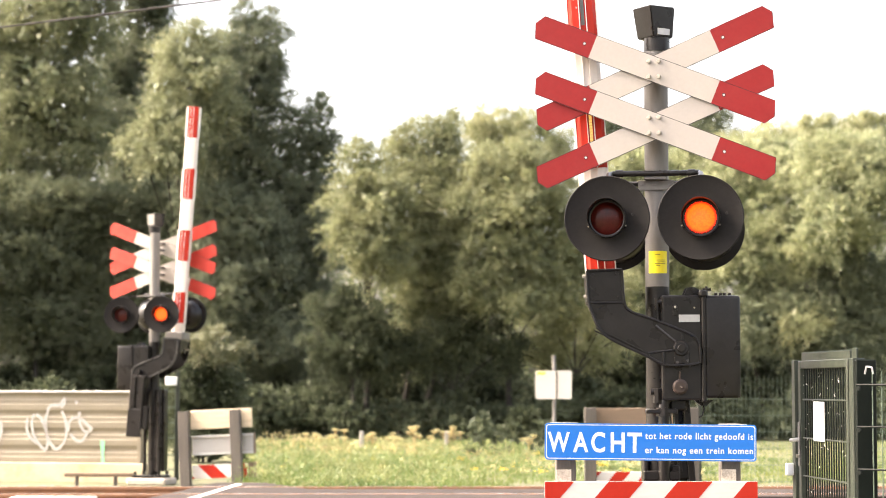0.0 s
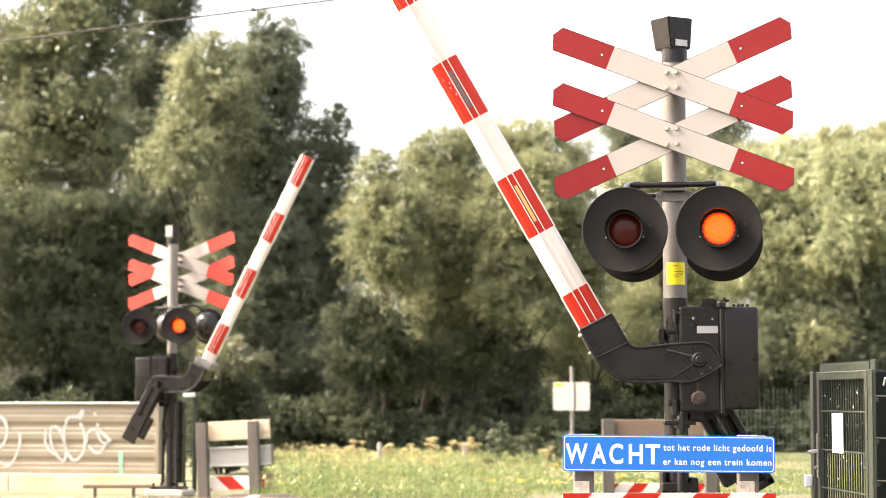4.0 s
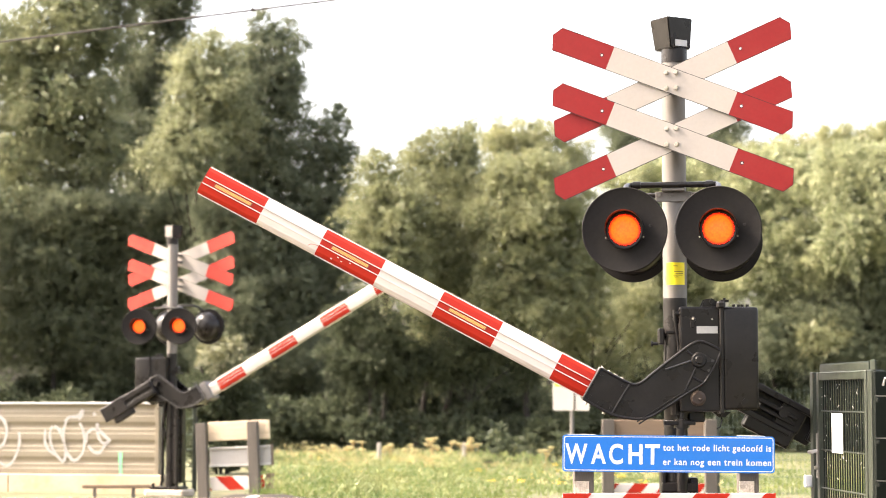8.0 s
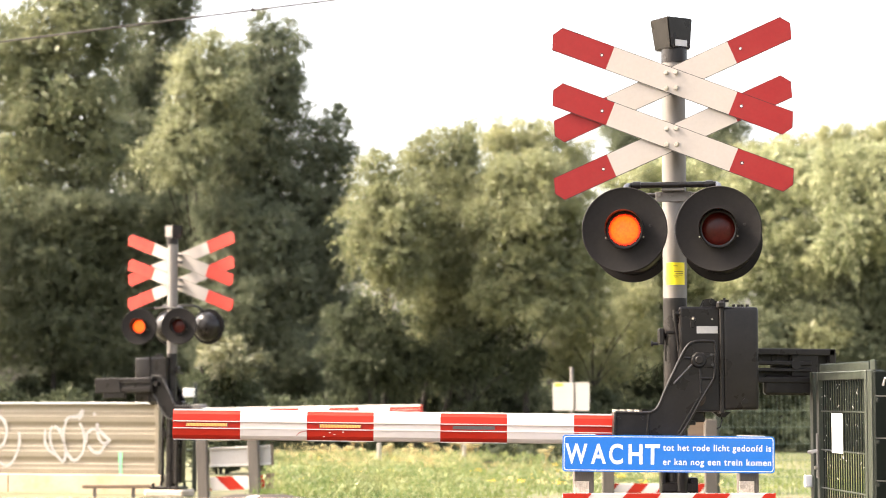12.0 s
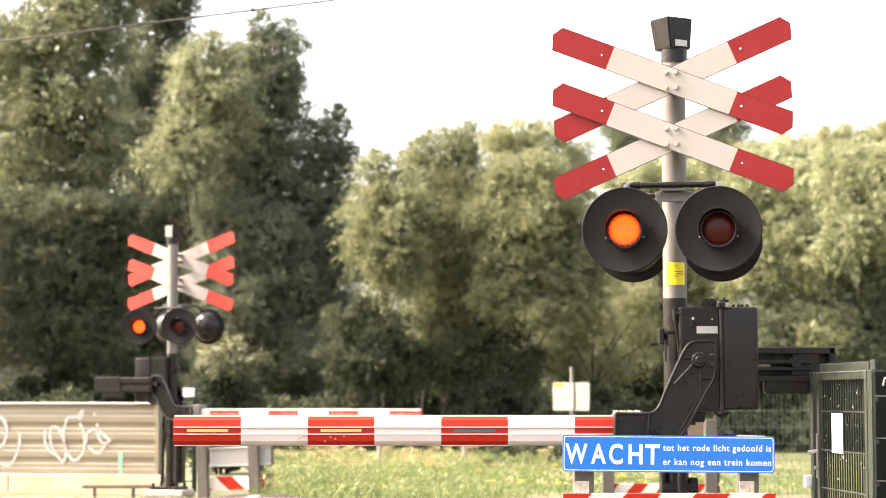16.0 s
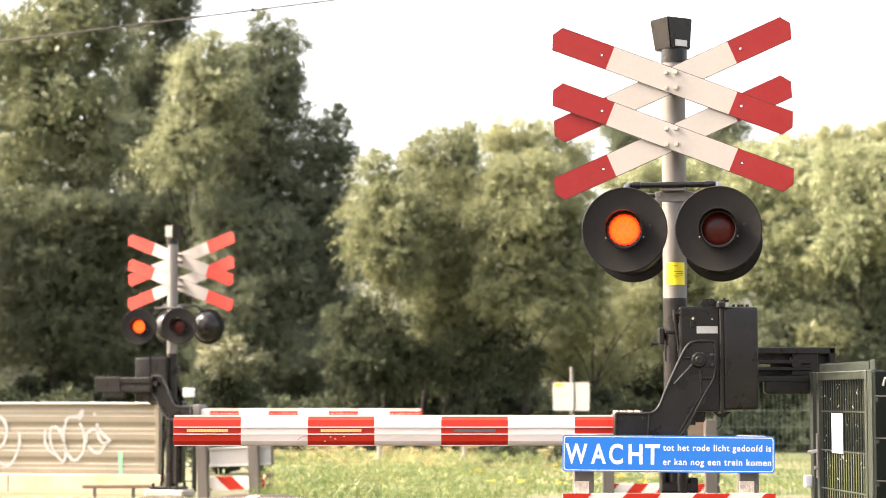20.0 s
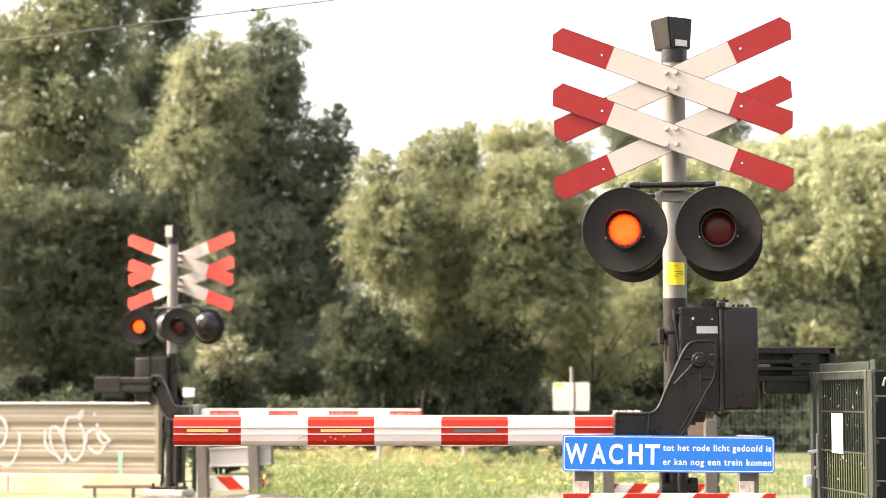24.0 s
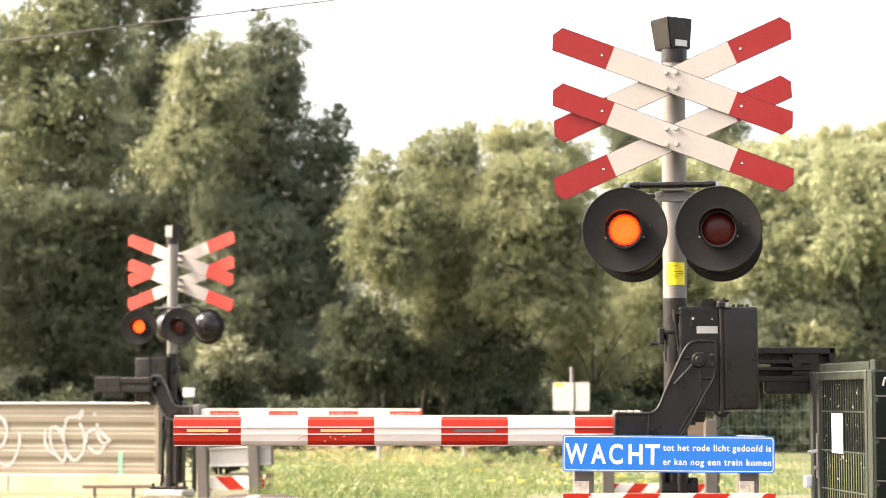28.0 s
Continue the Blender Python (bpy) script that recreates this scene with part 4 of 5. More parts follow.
mesh_panel("wire_fence", pose(3.35, 25.2, GROUND, 0, 0, 3), 2.30, 1.32, "green welded wire fence panel beside the meadow", 0.0022, 0.055)
mesh_panel("wire_fence", pose(5.72, 25.33, GROUND, 0, 0, 3), 2.4, 1.32, "green welded wire fence panel beside the meadow", 0.0022, 0.055)
mesh_panel("wire_fence", pose(-3.62, 26.9, GROUND, 0, 0, 4), 0.38, 1.36, "narrow green wire fence panel beside the sheet wall", wire=0.0045, pitch=0.095, rows=(0.13, 0.325, 0.535, 0.735, 0.935, 1.135))
tagged(part("cabinet", box(-0.075, 0.075, -0.03, 0.03, 0, 0.115, 0.006), WHITE, None, m=pose(-3.285, 26.86, 1.065)),
       "small white box on the wire fence", "box")

GATE_AT = pose(2.0075, 10.99, GROUND, 0, 0, -85.86)
gate = thing("steel_gate", GATE_AT, "closed green steel gate with wire mesh and serrated top", "gate")
TOP, WIDE = 1.342, 0.872
part("hinge_post", box(-0.190, -0.122, -0.020, 0.045, 0, TOP + 0.004, 0.004), GREEN, gate, "slim green post")
part("hinge_post", box(0.930, 0.998, -0.020, 0.045, 0, TOP + 0.002, 0.004), GREEN, gate, "slim green post")
# Added dark piece: the shaded end face of the gate's right post.
part("shaded_end", box(1.002, 1.040, -0.014, 0.085, 0, TOP - 0.006, 0.004), DARK_SHADE_GREEN, gate, "dark piece added for the shaded end face of the post")
for x in (-0.050, WIDE):
    part("stile", box(x, x + 0.036 + 0.014 * (x < 0), -0.02, 0.02, 0.04, TOP, 0.003), GREEN, gate)
part("top_rail", box(0, WIDE, -0.02, 0.02, TOP - 0.042, TOP, 0.003), GREEN, gate, "green top rail")
part("bottom_rail", box(0, WIDE, -0.02, 0.02, 0.04, 0.08, 0.003), GREEN, gate)
teeth = [(-0.035, TOP + 0.001)]
for k in range(52):
    x = -0.035 + k * 0.0181
    teeth += [(x, TOP + 0.038), (x + 0.009, TOP + 0.046), (x + 0.0181, TOP + 0.038)]
teeth += [(0.9065, TOP + 0.001)]
part("serrated_strip", slab(teeth, -0.004, 0.004), GREEN, gate, "serrated strip along the top")
bm = slab([(0.932, TOP + 0.003), (0.932, TOP + 0.050), (0.975, TOP + 0.052), (1.015, TOP + 0.048), (1.015, TOP + 0.003)], -0.004, 0.004)
part("serrated_strip", bm, GREEN, gate)
bar = part("bar", rod((0, 0, 0.08), (0, 0, TOP - 0.042), 0.0046, None, 6), DARK_SHADE_GREEN, gate, m=pose(0.024, 0, 0))
for k in range(1, 19):
    share("bar", bar, gate, pose(0.024 + k * 0.0458, 0, 0))
for z in (0.537, 0.737, 0.936, 1.138):
    part("level_bar", rod((0, -0.0075, z), (WIDE, -0.0075, z), 0.0042, None, 8), GREEN, gate)
part("notice_strip", box(0.2535, 0.4634, -0.020, -0.016, 0.926, 1.129, 0.002), WHITE, gate, "blank bleached notice plate")
bm = rod((-0.025, -0.02, 0.928), (-0.025, -0.072, 0.922), 0.010, None, 10)
rod((-0.025, -0.070, 0.922), (0.070, -0.074, 0.926), 0.0085, bm, 10)
part("handle", bm, PLATE, gate, "pale metal lever handle")
part("lock_plate", box(-0.046, -0.006, -0.027, -0.0215, 0.785, 1.02, 0.003), GALV, gate)
part("lock_cylinder", rod((-0.025, -0.026, 0.84), (-0.025, -0.040, 0.84), 0.010, None, 10), STEEL, gate)
chance = random.Random(8)
bm = bmesh.new()
for k in range(52):
    x, z, r = chance.uniform(0.02, 0.85), TOP - 0.05 - 0.66 * chance.random() ** 1.6, chance.uniform(0.0014, 0.0042)
    rod((x, -0.0125, z), (x + 3 * r, -0.0125, z + chance.uniform(-3, 3) * r), r * 0.5, bm, 5)
tagged(part("web_fluff", bm, PLATE, gate), "pale fluff caught in the mesh", kind="stuff")
tagged(part("marker", box(-0.02, 0.02, -0.020, 0.020, 0, 0.066, 0.005), WHITE, gate, m=pose(-0.165, -0.041, 0.731)), "small white marker")
# Panel turned from the sun; its bars carry that shade in their colour.
side = thing("steel_fence", pose(2.078, 9.920, GROUND, 0, 0, -42), "green steel fence panel joined to the gate, shade put into its bars", "fence", "wire fences")
for z in (0.614, 0.814, 1.016, 1.215):
    bm = rod((0.006, -0.036, z), (0.9, -0.036, z), 0.0048, None, 8)
    rod((0.014, -0.03, z - 0.016), (0.014, -0.042, z - 0.016), 0.011, bm, 10)
    part("level_bar", bm, DARK_SHADE_GREEN, side)
up = part("upright_wire", rod((0, -0.028, 0), (0, -0.028, TOP - 0.06), 0.003, None, 6), WIRE_GREEN, side, m=pose(0.085, 0, 0))
for k in range(1, 17):
    share("upright_wire", up, side, pose(0.085 + k * 0.05, 0, 0))
bm = pipe([(0.055, -0.045, TOP - 0.075), (0.07, -0.055, TOP - 0.04), (0.095, -0.05, TOP - 0.045), (0.10, -0.045, TOP - 0.075)], 0.005, None, 8)
part("padlock_loop", bm, PLATE, side, "pale bent shackle")


# ---- profiled sheet wall on a concrete base, with spray paint ----
WALL_X0, WALL_X1, WALL_Y = -14.0, -3.62, 26.3
wall = thing("sheet_wall", pose(WALL_X1, WALL_Y, 0, 0, 0, -14) @ pose(-WALL_X1, 0, 0), "low wall of grey profiled steel sheet on cream concrete base", "wall", kind="structure")
z0, z1 = 0.085, 0.975
shape = [(0.03, z0)]
n = 4
step = (z1 - z0) / n
for k in range(n):
    z = z0 + k * step
    shape += [(-0.023, z + 0.003), (-0.023, z + step * 0.30), (-0.017, z + step * 0.36), (-0.016, z + step * 0.58), (-0.009, z + step * 0.64), (-0.009, z + step * 0.80), (-0.022, z + step * 0.985)]
shape += [(0.03, z1)]
for k in range(4):
    a, b = WALL_X0 + k * 2.6, min(WALL_X1, WALL_X0 + (k + 1) * 2.6 - 0.006)
    part("sheet", profile(shape, a, b), SHEET, wall)
part("cap_rail", box(WALL_X0, WALL_X1 - 0.02, -0.05, 0.05, z1, z1 + 0.024, 0.004), GREYBACK, wall, "pale cap rail")
part("end_post", box(WALL_X1, WALL_X1 + 0.055, -0.06, 0.05, -0.19, z1 + 0.01, 0.006), SHEET, wall, "grey end post")
for k in range(5):
    a = WALL_X0 + k * 2.1
    part("concrete_block", box(a, min(a + 2.094, WALL_X1 + 0.3), -0.10, 0.10, -0.30, z0, 0.01), KERB, wall, "cream concrete base block")


def stroke(parent, points, r, material, label, y=-0.0395):
    """A painted stroke: a thin flat ribbon along a curve just off the sheet."""
    pts = []
    for i in range(len(points) - 1):
        p0, p1, p2, p3 = (points[max(i - 1, 0)], points[i], points[i + 1], points[min(i + 2, len(points) - 1)])
        for k in range(6):
            t = k / 6
            pts.append(tuple(0.5 * (2 * p1[c] + (p2[c] - p0[c]) * t + (2 * p0[c] - 5 * p1[c] + 4 * p2[c] - p3[c]) * t * t + (3 * p1[c] - p0[c] - 3 * p2[c] + p3[c]) * t ** 3) for c in (0, 1)))
    pts.append(points[-1])
    bm = bmesh.new()
    rows = []
    for i, (x, z) in enumerate(pts):
        dx, dz = pts[min(i + 1, len(pts) - 1)][0] - pts[max(i - 1, 0)][0], pts[min(i + 1, len(pts) - 1)][1] - pts[max(i - 1, 0)][1]
        d = math.hypot(dx, dz) or 1
        w = r * (0.8 + 0.35 * noise.noise((x * 6, z * 6, 1)))
        rows.append((bm.verts.new((x - dz / d * w, y, z + dx / d * w)), bm.verts.new((x + dz / d * w, y, z - dx / d * w))))
    for a, b in zip(rows, rows[1:]):
        bm.faces.new((a[0], a[1], b[1], b[0]))
    return part("spray_stroke", bm, material, parent, label)


LETTERS = [[(-4.84, 0.76), (-4.88, 0.64), (-4.87, 0.49), (-4.81, 0.33), (-4.72, 0.26), (-4.62, 0.35), (-4.59, 0.49), (-4.61, 0.63), (-4.66, 0.74)],
            [(-4.87, 0.75), (-4.8, 0.81), (-4.69, 0.82), (-4.63, 0.9), (-4.62, 0.85), (-4.67, 0.78)],
            [(-5.04, 0.7), (-5.07, 0.59), (-5.04, 0.43), (-4.96, 0.31), (-4.88, 0.25), (-4.85, 0.34), (-4.88, 0.5), (-4.93, 0.63), (-5.01, 0.7)],
            [(-4.57, 0.48), (-4.56, 0.59), (-4.5, 0.65), (-4.41, 0.65), (-4.3, 0.56), (-4.25, 0.51), (-4.33, 0.48), (-4.4, 0.56), (-4.42, 0.73)],
            [(-4.27, 0.51), (-4.33, 0.43), (-4.38, 0.36), (-4.46, 0.37), (-4.54, 0.45)],
            [(-5.13, 0.65), (-5.14, 0.52), (-5.1, 0.41), (-4.99, 0.33)]]
SWIRLS = [[(-5.81, 0.84), (-5.71, 0.76), (-5.67, 0.62), (-5.72, 0.46), (-5.81, 0.41)],
            [(-5.5, 0.62), (-5.49, 0.48), (-5.53, 0.34), (-5.6, 0.22), (-5.69, 0.19), (-5.82, 0.27)],
            [(-4.47, 0.87), (-4.45, 0.83)]]
for pts in LETTERS + SWIRLS:
    stroke(wall, pts, 0.024, SPRAY, "white sprayed graffiti line", -0.0265)
stroke(wall, [(-4.1, 0.37), (-4.096, 0.2), (-4.09, 0.04)], 0.034, SPRAY_GREEN, "green sprayed streak", -0.0265)

rail = thing("low_handrail", pose(-3.997, 25.3, 0), "low brown wooden rail on two short legs", "rail")
part("beam", box(-0.381, 0.45, -0.035, 0.035, -0.039, 0.006, 0.008), BROWN_WOOD, rail, "sunlit brown beam")
for x in (-0.230, 0.237):
    part("leg", box(x - 0.02, x + 0.02, -0.02, 0.02, GROUND - 0.01, -0.039, 0.004), POST_WOOD, rail)

# ---- overhead wire ----
wire = thing("overhead_wire", pose(0, 21.2, 0), "dark overhead railway wire with hanger clamps", "wire")
a, b = Vector((-16.0, 0, 3.266)), Vector((10.0, 0, 6.583))
bm = bmesh.new()
part("contact_wire", pipe([a + (b - a) * (k / 24) for k in range(25)], 0.0100, bm, 8), COPPER, wire)
for x in (-3.32, -1.97):
    z = a.z + (b.z - a.z) * (x - a.x) / (b.x - a.x)
    bm = box(-0.018, 0.018, -0.012, 0.012, -0.012, 0.020, 0.003)
    rod((0, 0, 0.015), (0.004, 0, 0.055), 0.006, bm, 6)
    part("hanger_clamp", bm, COPPER, wire, "small hanger clamp", pose(x, 0, z))


# ---- trees ----
def leaf_quads(base, axis, flat, ln, wd):
    v = np.stack([base, base + axis * ln * 0.45 + flat * wd, base + axis * ln, base + axis * ln * 0.45 - flat * wd], 1).reshape(-1, 3)
    return v


def unit(a):
    return a / np.linalg.norm(a, axis=1)[:, None]


def foliage(rng, masses, dense=1.0, leaf=(0.092, 0.0185), puff=(0.17, 0.42), twigs=9, fill=84, close=1.0):
    """Leaves on the tufts that cover the outside of a crown's masses: a loose ball of leaves, feathery twigs that droop at
    their tips, and large dull leaves inside that close the crown."""
    ms = np.array(masses, float)
    spots, outs = [], []
    for i, (cx, cy, cz, rx, rz) in enumerate(ms):
        n = int(dense * 6.5 * 4 * math.pi * rx * (rx + rz) / 2)
        d = unit(rng.normal(size=(n, 3)))
        r = np.array([rx, rx * 0.9, rz])
        p = np.array([cx, cy, cz]) + d * r * rng.uniform(0.62, 1.02, (n, 1))
        keep = p[:, 2] > 0.15
        for j, q in enumerate(ms):
            if j != i:
                keep &= (((p - q[:3]) / np.array([q[3], q[3] * 0.9, q[4]])) ** 2).sum(1) > 0.50
        spots.append(p[keep])
        outs.append(d[keep])
    spots, outs = np.concatenate(spots), np.concatenate(outs)
    n = len(spots)
    rad = puff[0] + (puff[1] - puff[0]) * rng.random(n) ** 1.4
    # loose ball of leaves
    per = np.maximum(12, (fill * (rad / 0.3) ** 2).astype(int))
    own = np.repeat(np.arange(n), per)
    e = unit(outs[own] * 0.55 + np.array([-0.05, 0, 0.40]) + rng.normal(size=(len(own), 3)) * 0.75)
    reach = rad[own] * rng.random(len(own)) ** 0.45
    base = spots[own] + e * reach[:, None] * np.array([1.0, 1.0, 0.78])
    axis = unit(e * 0.6 + rng.normal(size=(len(own), 3)) * 0.55 + np.array([0, 0, -0.15]))
    flat = unit(np.cross(axis, e + rng.normal(size=(len(own), 3)) * 0.42))
    v = [leaf_quads(base, axis, flat, (leaf[0] * rng.uniform(0.55, 1.2, len(own)))[:, None], (leaf[1] * rng.uniform(0.7, 1.3, len(own)))[:, None])]
    # feathery twigs
    reps = 11
    own = np.repeat(np.arange(n), twigs)
    g = unit(outs[own] * 0.7 + np.array([0, 0, 0.55]) + rng.normal(size=(len(own), 3)) * 0.55)
    L = rad[own] * rng.uniform(0.8, 2.3, len(own))
    t = np.tile(np.linspace(0.25, 1, reps), len(own))
    own, g, L = np.repeat(own, reps), np.repeat(g, reps, 0), np.repeat(L, reps)
    side = rng.normal(size=(len(own), 3))
    side = unit(side - g * (side * g).sum(1)[:, None])
    base = spots[own] + g * (t * L)[:, None] + np.array([0, 0, -0.42]) * (t ** 2 * L)[:, None] + side * (0.08 * rng.random(len(own)) * (1.3 - t))[:, None]
    axis = unit(g * 0.8 + side * 0.6 + np.array([0, 0, -0.35]))
    flat = unit(np.cross(axis, outs[own] + rng.normal(size=(len(own), 3)) * 0.35 + np.array([0, 0, 0.2])))
    v.append(leaf_quads(base, axis, flat, (leaf[0] * rng.uniform(0.6, 1.2, len(own)))[:, None], (leaf[1] * rng.uniform(0.6, 1.05, len(own)))[:, None]))
    # large inner leaves
    size = ms[:, 3] * ms[:, 3] * ms[:, 4]
    m = int(close * (560 * ms[:, 3] * ms[:, 4]).sum())
    q = ms[rng.choice(len(ms), p=size / size.sum(), size=m)]
    di = unit(rng.normal(size=(m, 3)))
    base = q[:, :3] + di * np.c_[q[:, 3], q[:, 3], q[:, 4]] * rng.uniform(0.05, 0.82, (m, 1)) ** 0.6
    axis = unit(rng.normal(size=(m, 3)))
    flat = unit(np.cross(axis, di + rng.normal(size=(m, 3)) * 0.3))
    v.append(leaf_quads(base, axis, flat, np.full((m, 1), 0.24), np.full((m, 1), 0.065)))
    v = np.concatenate(v)
    v[:, 2] = np.maximum(v[:, 2], 0.03)
    return v, np.arange(len(v)).reshape(-1, 4)


def crown(rng, lobes, sprays, leaf_len, leaf_wide, reps=24, stretch=1.0, core=None):
    """Leaves on drooping sprays over the outside of a set of overlapping lobes, with some large ones inside; corners and four-sided faces."""
    lobes = np.array(lobes, float)
    size = lobes[:, 3] * lobes[:, 4]
    pick = rng.choice(len(lobes), p=size / size.sum(), size=sprays * 4)
    lb = lobes[pick]
    d = rng.normal(size=(len(lb), 3))
    d /= np.linalg.norm(d, axis=1)[:, None]
    r = rng.uniform(0.72, 1.04, len(lb))
    start = lb[:, :3] + d * np.c_[lb[:, 3], lb[:, 3], lb[:, 4]] * r[:, None]
    out = start[:, 2] > 0.1
    for i, q in enumerate(lobes):
        inside = (((start - q[:3]) / np.array([q[3], q[3], q[4]])) ** 2).sum(1) < 0.62
        out &= ~(inside & (pick != i))
    idx = np.flatnonzero(out)[:sprays]
    start, d, lb = start[idx], d[idx], lb[idx]
    n = len(idx)
    grow = d + np.array([0, 0, 0.75]) + rng.normal(size=(n, 3)) * 0.28
    grow /= np.linalg.norm(grow, axis=1)[:, None]
    length = rng.uniform(0.35, 1.05, n) * stretch
    t = np.tile(np.linspace(0.03, 1, reps), n)
    s, g, L = np.repeat(start, reps, 0), np.repeat(grow, reps, 0), np.repeat(length, reps)
    side = rng.normal(size=(n * reps, 3))
    side -= g * (side * g).sum(1)[:, None]
    side /= np.linalg.norm(side, axis=1)[:, None]
    base = s + g * (t * L)[:, None] + np.array([0, 0, -0.48]) * (t ** 2 * L)[:, None] + side * (0.085 * stretch * rng.random(n * reps) * (1.25 - t))[:, None]
    axis = g * 0.9 + side * 0.5 + np.array([0, 0, -0.38])
    axis /= np.linalg.norm(axis, axis=1)[:, None]
    face = np.repeat(d, reps, 0) + rng.normal(size=(n * reps, 3)) * 0.24 + np.array([0, 0, 0.2])
    flat = np.cross(axis, face)
    flat /= np.linalg.norm(flat, axis=1)[:, None]
    ln = (leaf_len * rng.uniform(0.6, 1.3, n * reps))[:, None]
    wd = (leaf_wide * rng.uniform(0.7, 1.25, n * reps))[:, None]
    # large inner leaves that close the crown
    m = sprays * 3
    ib = lobes[rng.choice(len(lobes), p=size / size.sum(), size=m)]
    di = rng.normal(size=(m, 3))
    di /= np.linalg.norm(di, axis=1)[:, None]
    bi = ib[:, :3] + di * np.c_[ib[:, 3], ib[:, 3], ib[:, 4]] * rng.uniform(0.1, 0.62, (m, 1))
    if core is not None:
        half = m // 2
        cb = np.array(core, float)[rng.choice(len(core), size=half)]
        bi[:half] = cb[:, :3] + di[:half] * np.c_[cb[:, 3], cb[:, 3], cb[:, 4]] * rng.uniform(0.5, 1.0, (half, 1))
    ai = rng.normal(size=(m, 3))
    ai /= np.linalg.norm(ai, axis=1)[:, None]
    fi = np.cross(ai, di)
    fi /= np.linalg.norm(fi, axis=1)[:, None]
    base, axis, flat = np.concatenate([base, bi]), np.concatenate([axis, ai]), np.concatenate([flat, fi])
    ln = np.concatenate([ln, np.full((m, 1), 0.17 * stretch)])
    wd = np.concatenate([wd, np.full((m, 1), 0.034 * stretch)])
    v = np.stack([base, base + axis * ln * 0.45 + flat * wd, base + axis * ln, base + axis * ln * 0.45 - flat * wd], 1).reshape(-1, 3)
    return v, np.arange(len(v)).reshape(-1, 4)


def tree(x, y, label, leaves, seed, dense, stems, masses):
    """A tree at the meadow's edge: stems that fork into limbs, and a crown of masses (offset, depth, height, half width, half
    height), each covered with leafy tufts."""
    rng = np.random.default_rng(seed)
    top = thing("tree", pose(x, y, GROUND), label, "tree", "trees behind the meadow")
    v, f = foliage(rng, masses, dense, close=max(1.0, 0.8 / dense))
    from_arrays("crown", v, f, leaves, top)
    high = max(q[2] for q in masses)
    mean = sum(q[0] for q in masses) / len(masses)
    feet = []
    for k in range(stems):
        foot = Vector((0.45 * (k - (stems - 1) / 2), 0.25 * math.sin(2.0 * k + seed), -0.1))
        head = Vector((mean + 0.7 * (k - (stems - 1) / 2), 0, high * 0.66))
        bow = Vector((rng.uniform(-0.12, 0.12), rng.uniform(-0.1, 0.1), 0))
        pts = [foot + (head - foot) * (s / 6) + bow * math.sin(math.pi * s / 6) * 2 for s in range(7)]
        bm = bmesh.new()
        thick = (0.05 + 0.007 * high) / (1 + 0.25 * (stems - 1))
        for s in range(6):
            rod(pts[s], pts[s + 1], thick * (1 - s / 7), bm, 8, thick * (1 - (s + 1) / 7))
        part("trunk", bm, BARK, top, "dark bark trunk", smooth=True)
        feet.append(pts)
    for i, q in enumerate(masses):
        pts = feet[i % stems]
        start = min(pts[1:5], key=lambda p: abs(p.z - q[2] * 0.6))
        end = start + (Vector(q[:3]) - start) * 0.85
        part("limb", pipe([start, (start + end) / 2 + Vector((0, 0, 0.12)), end], 0.014 + 0.008 * q[3], None, 5), BARK, top)
    return top


WILLOW = "tall grey-green willow with feathery drooping sprays"
OLIVE = "rounded olive-green tree at the meadow edge"
PALE = "sunlit yellow-green tree at the meadow edge"
# Trees with this label carry their shade in a darker leaf colour.
DARK = "tree behind the meadow, its shade put into the leaf colour"
tree(-9.78, 54, WILLOW, LEAF_DARK, 11, 0.6, 1, [(-1.55, 0, 9.96, 1.4, 1.55), (0.09, -0.5, 11.04, 1.53, 1.61), (-0.15, -0.4, 8.72, 1.54, 1.39), (1.18, 0, 12.9, 1.62, 1.62), (0.88, 0, 10.69, 0.74, 1.18), (-1.33, 0, 7.6, 1.4, 1.33), (0.71, -0.3, 7.56, 1.1, 1.03), (-0.88, 0, 13.49, 1.77, 1.62), (-0.29, 0, 5.68, 1.91, 1.33), (0.94, -0.8, 8.81, 0.52, 0.73)])
# Dark tree added for the shaded gap between two willows.
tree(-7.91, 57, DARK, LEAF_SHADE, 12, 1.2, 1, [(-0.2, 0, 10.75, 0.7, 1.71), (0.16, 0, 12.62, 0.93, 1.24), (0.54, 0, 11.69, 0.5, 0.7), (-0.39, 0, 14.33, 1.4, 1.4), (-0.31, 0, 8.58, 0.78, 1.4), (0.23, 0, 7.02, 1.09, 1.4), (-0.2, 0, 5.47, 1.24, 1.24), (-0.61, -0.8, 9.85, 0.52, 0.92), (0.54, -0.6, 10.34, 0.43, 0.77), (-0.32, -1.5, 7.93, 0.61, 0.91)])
tree(-6.61, 53.4, WILLOW, LEAF_WILLOW, 43, 1.1, 1, [(1.08, -3.4, 9.51, 0.52, 0.46), (0.56, -3.4, 9.1, 0.52, 0.57), (1.21, -3.8, 8.7, 0.62, 0.6), (0.45, -3.6, 8.26, 0.6, 0.65), (1.31, -3.4, 7.94, 0.6, 0.65), (0.22, -3.4, 7.54, 0.55, 0.52), (0.66, -3.7, 7.36, 0.73, 0.6), (-0.26, -3.4, 6.95, 0.41, 0.33), (0.31, -3.6, 6.76, 0.71, 0.46)])
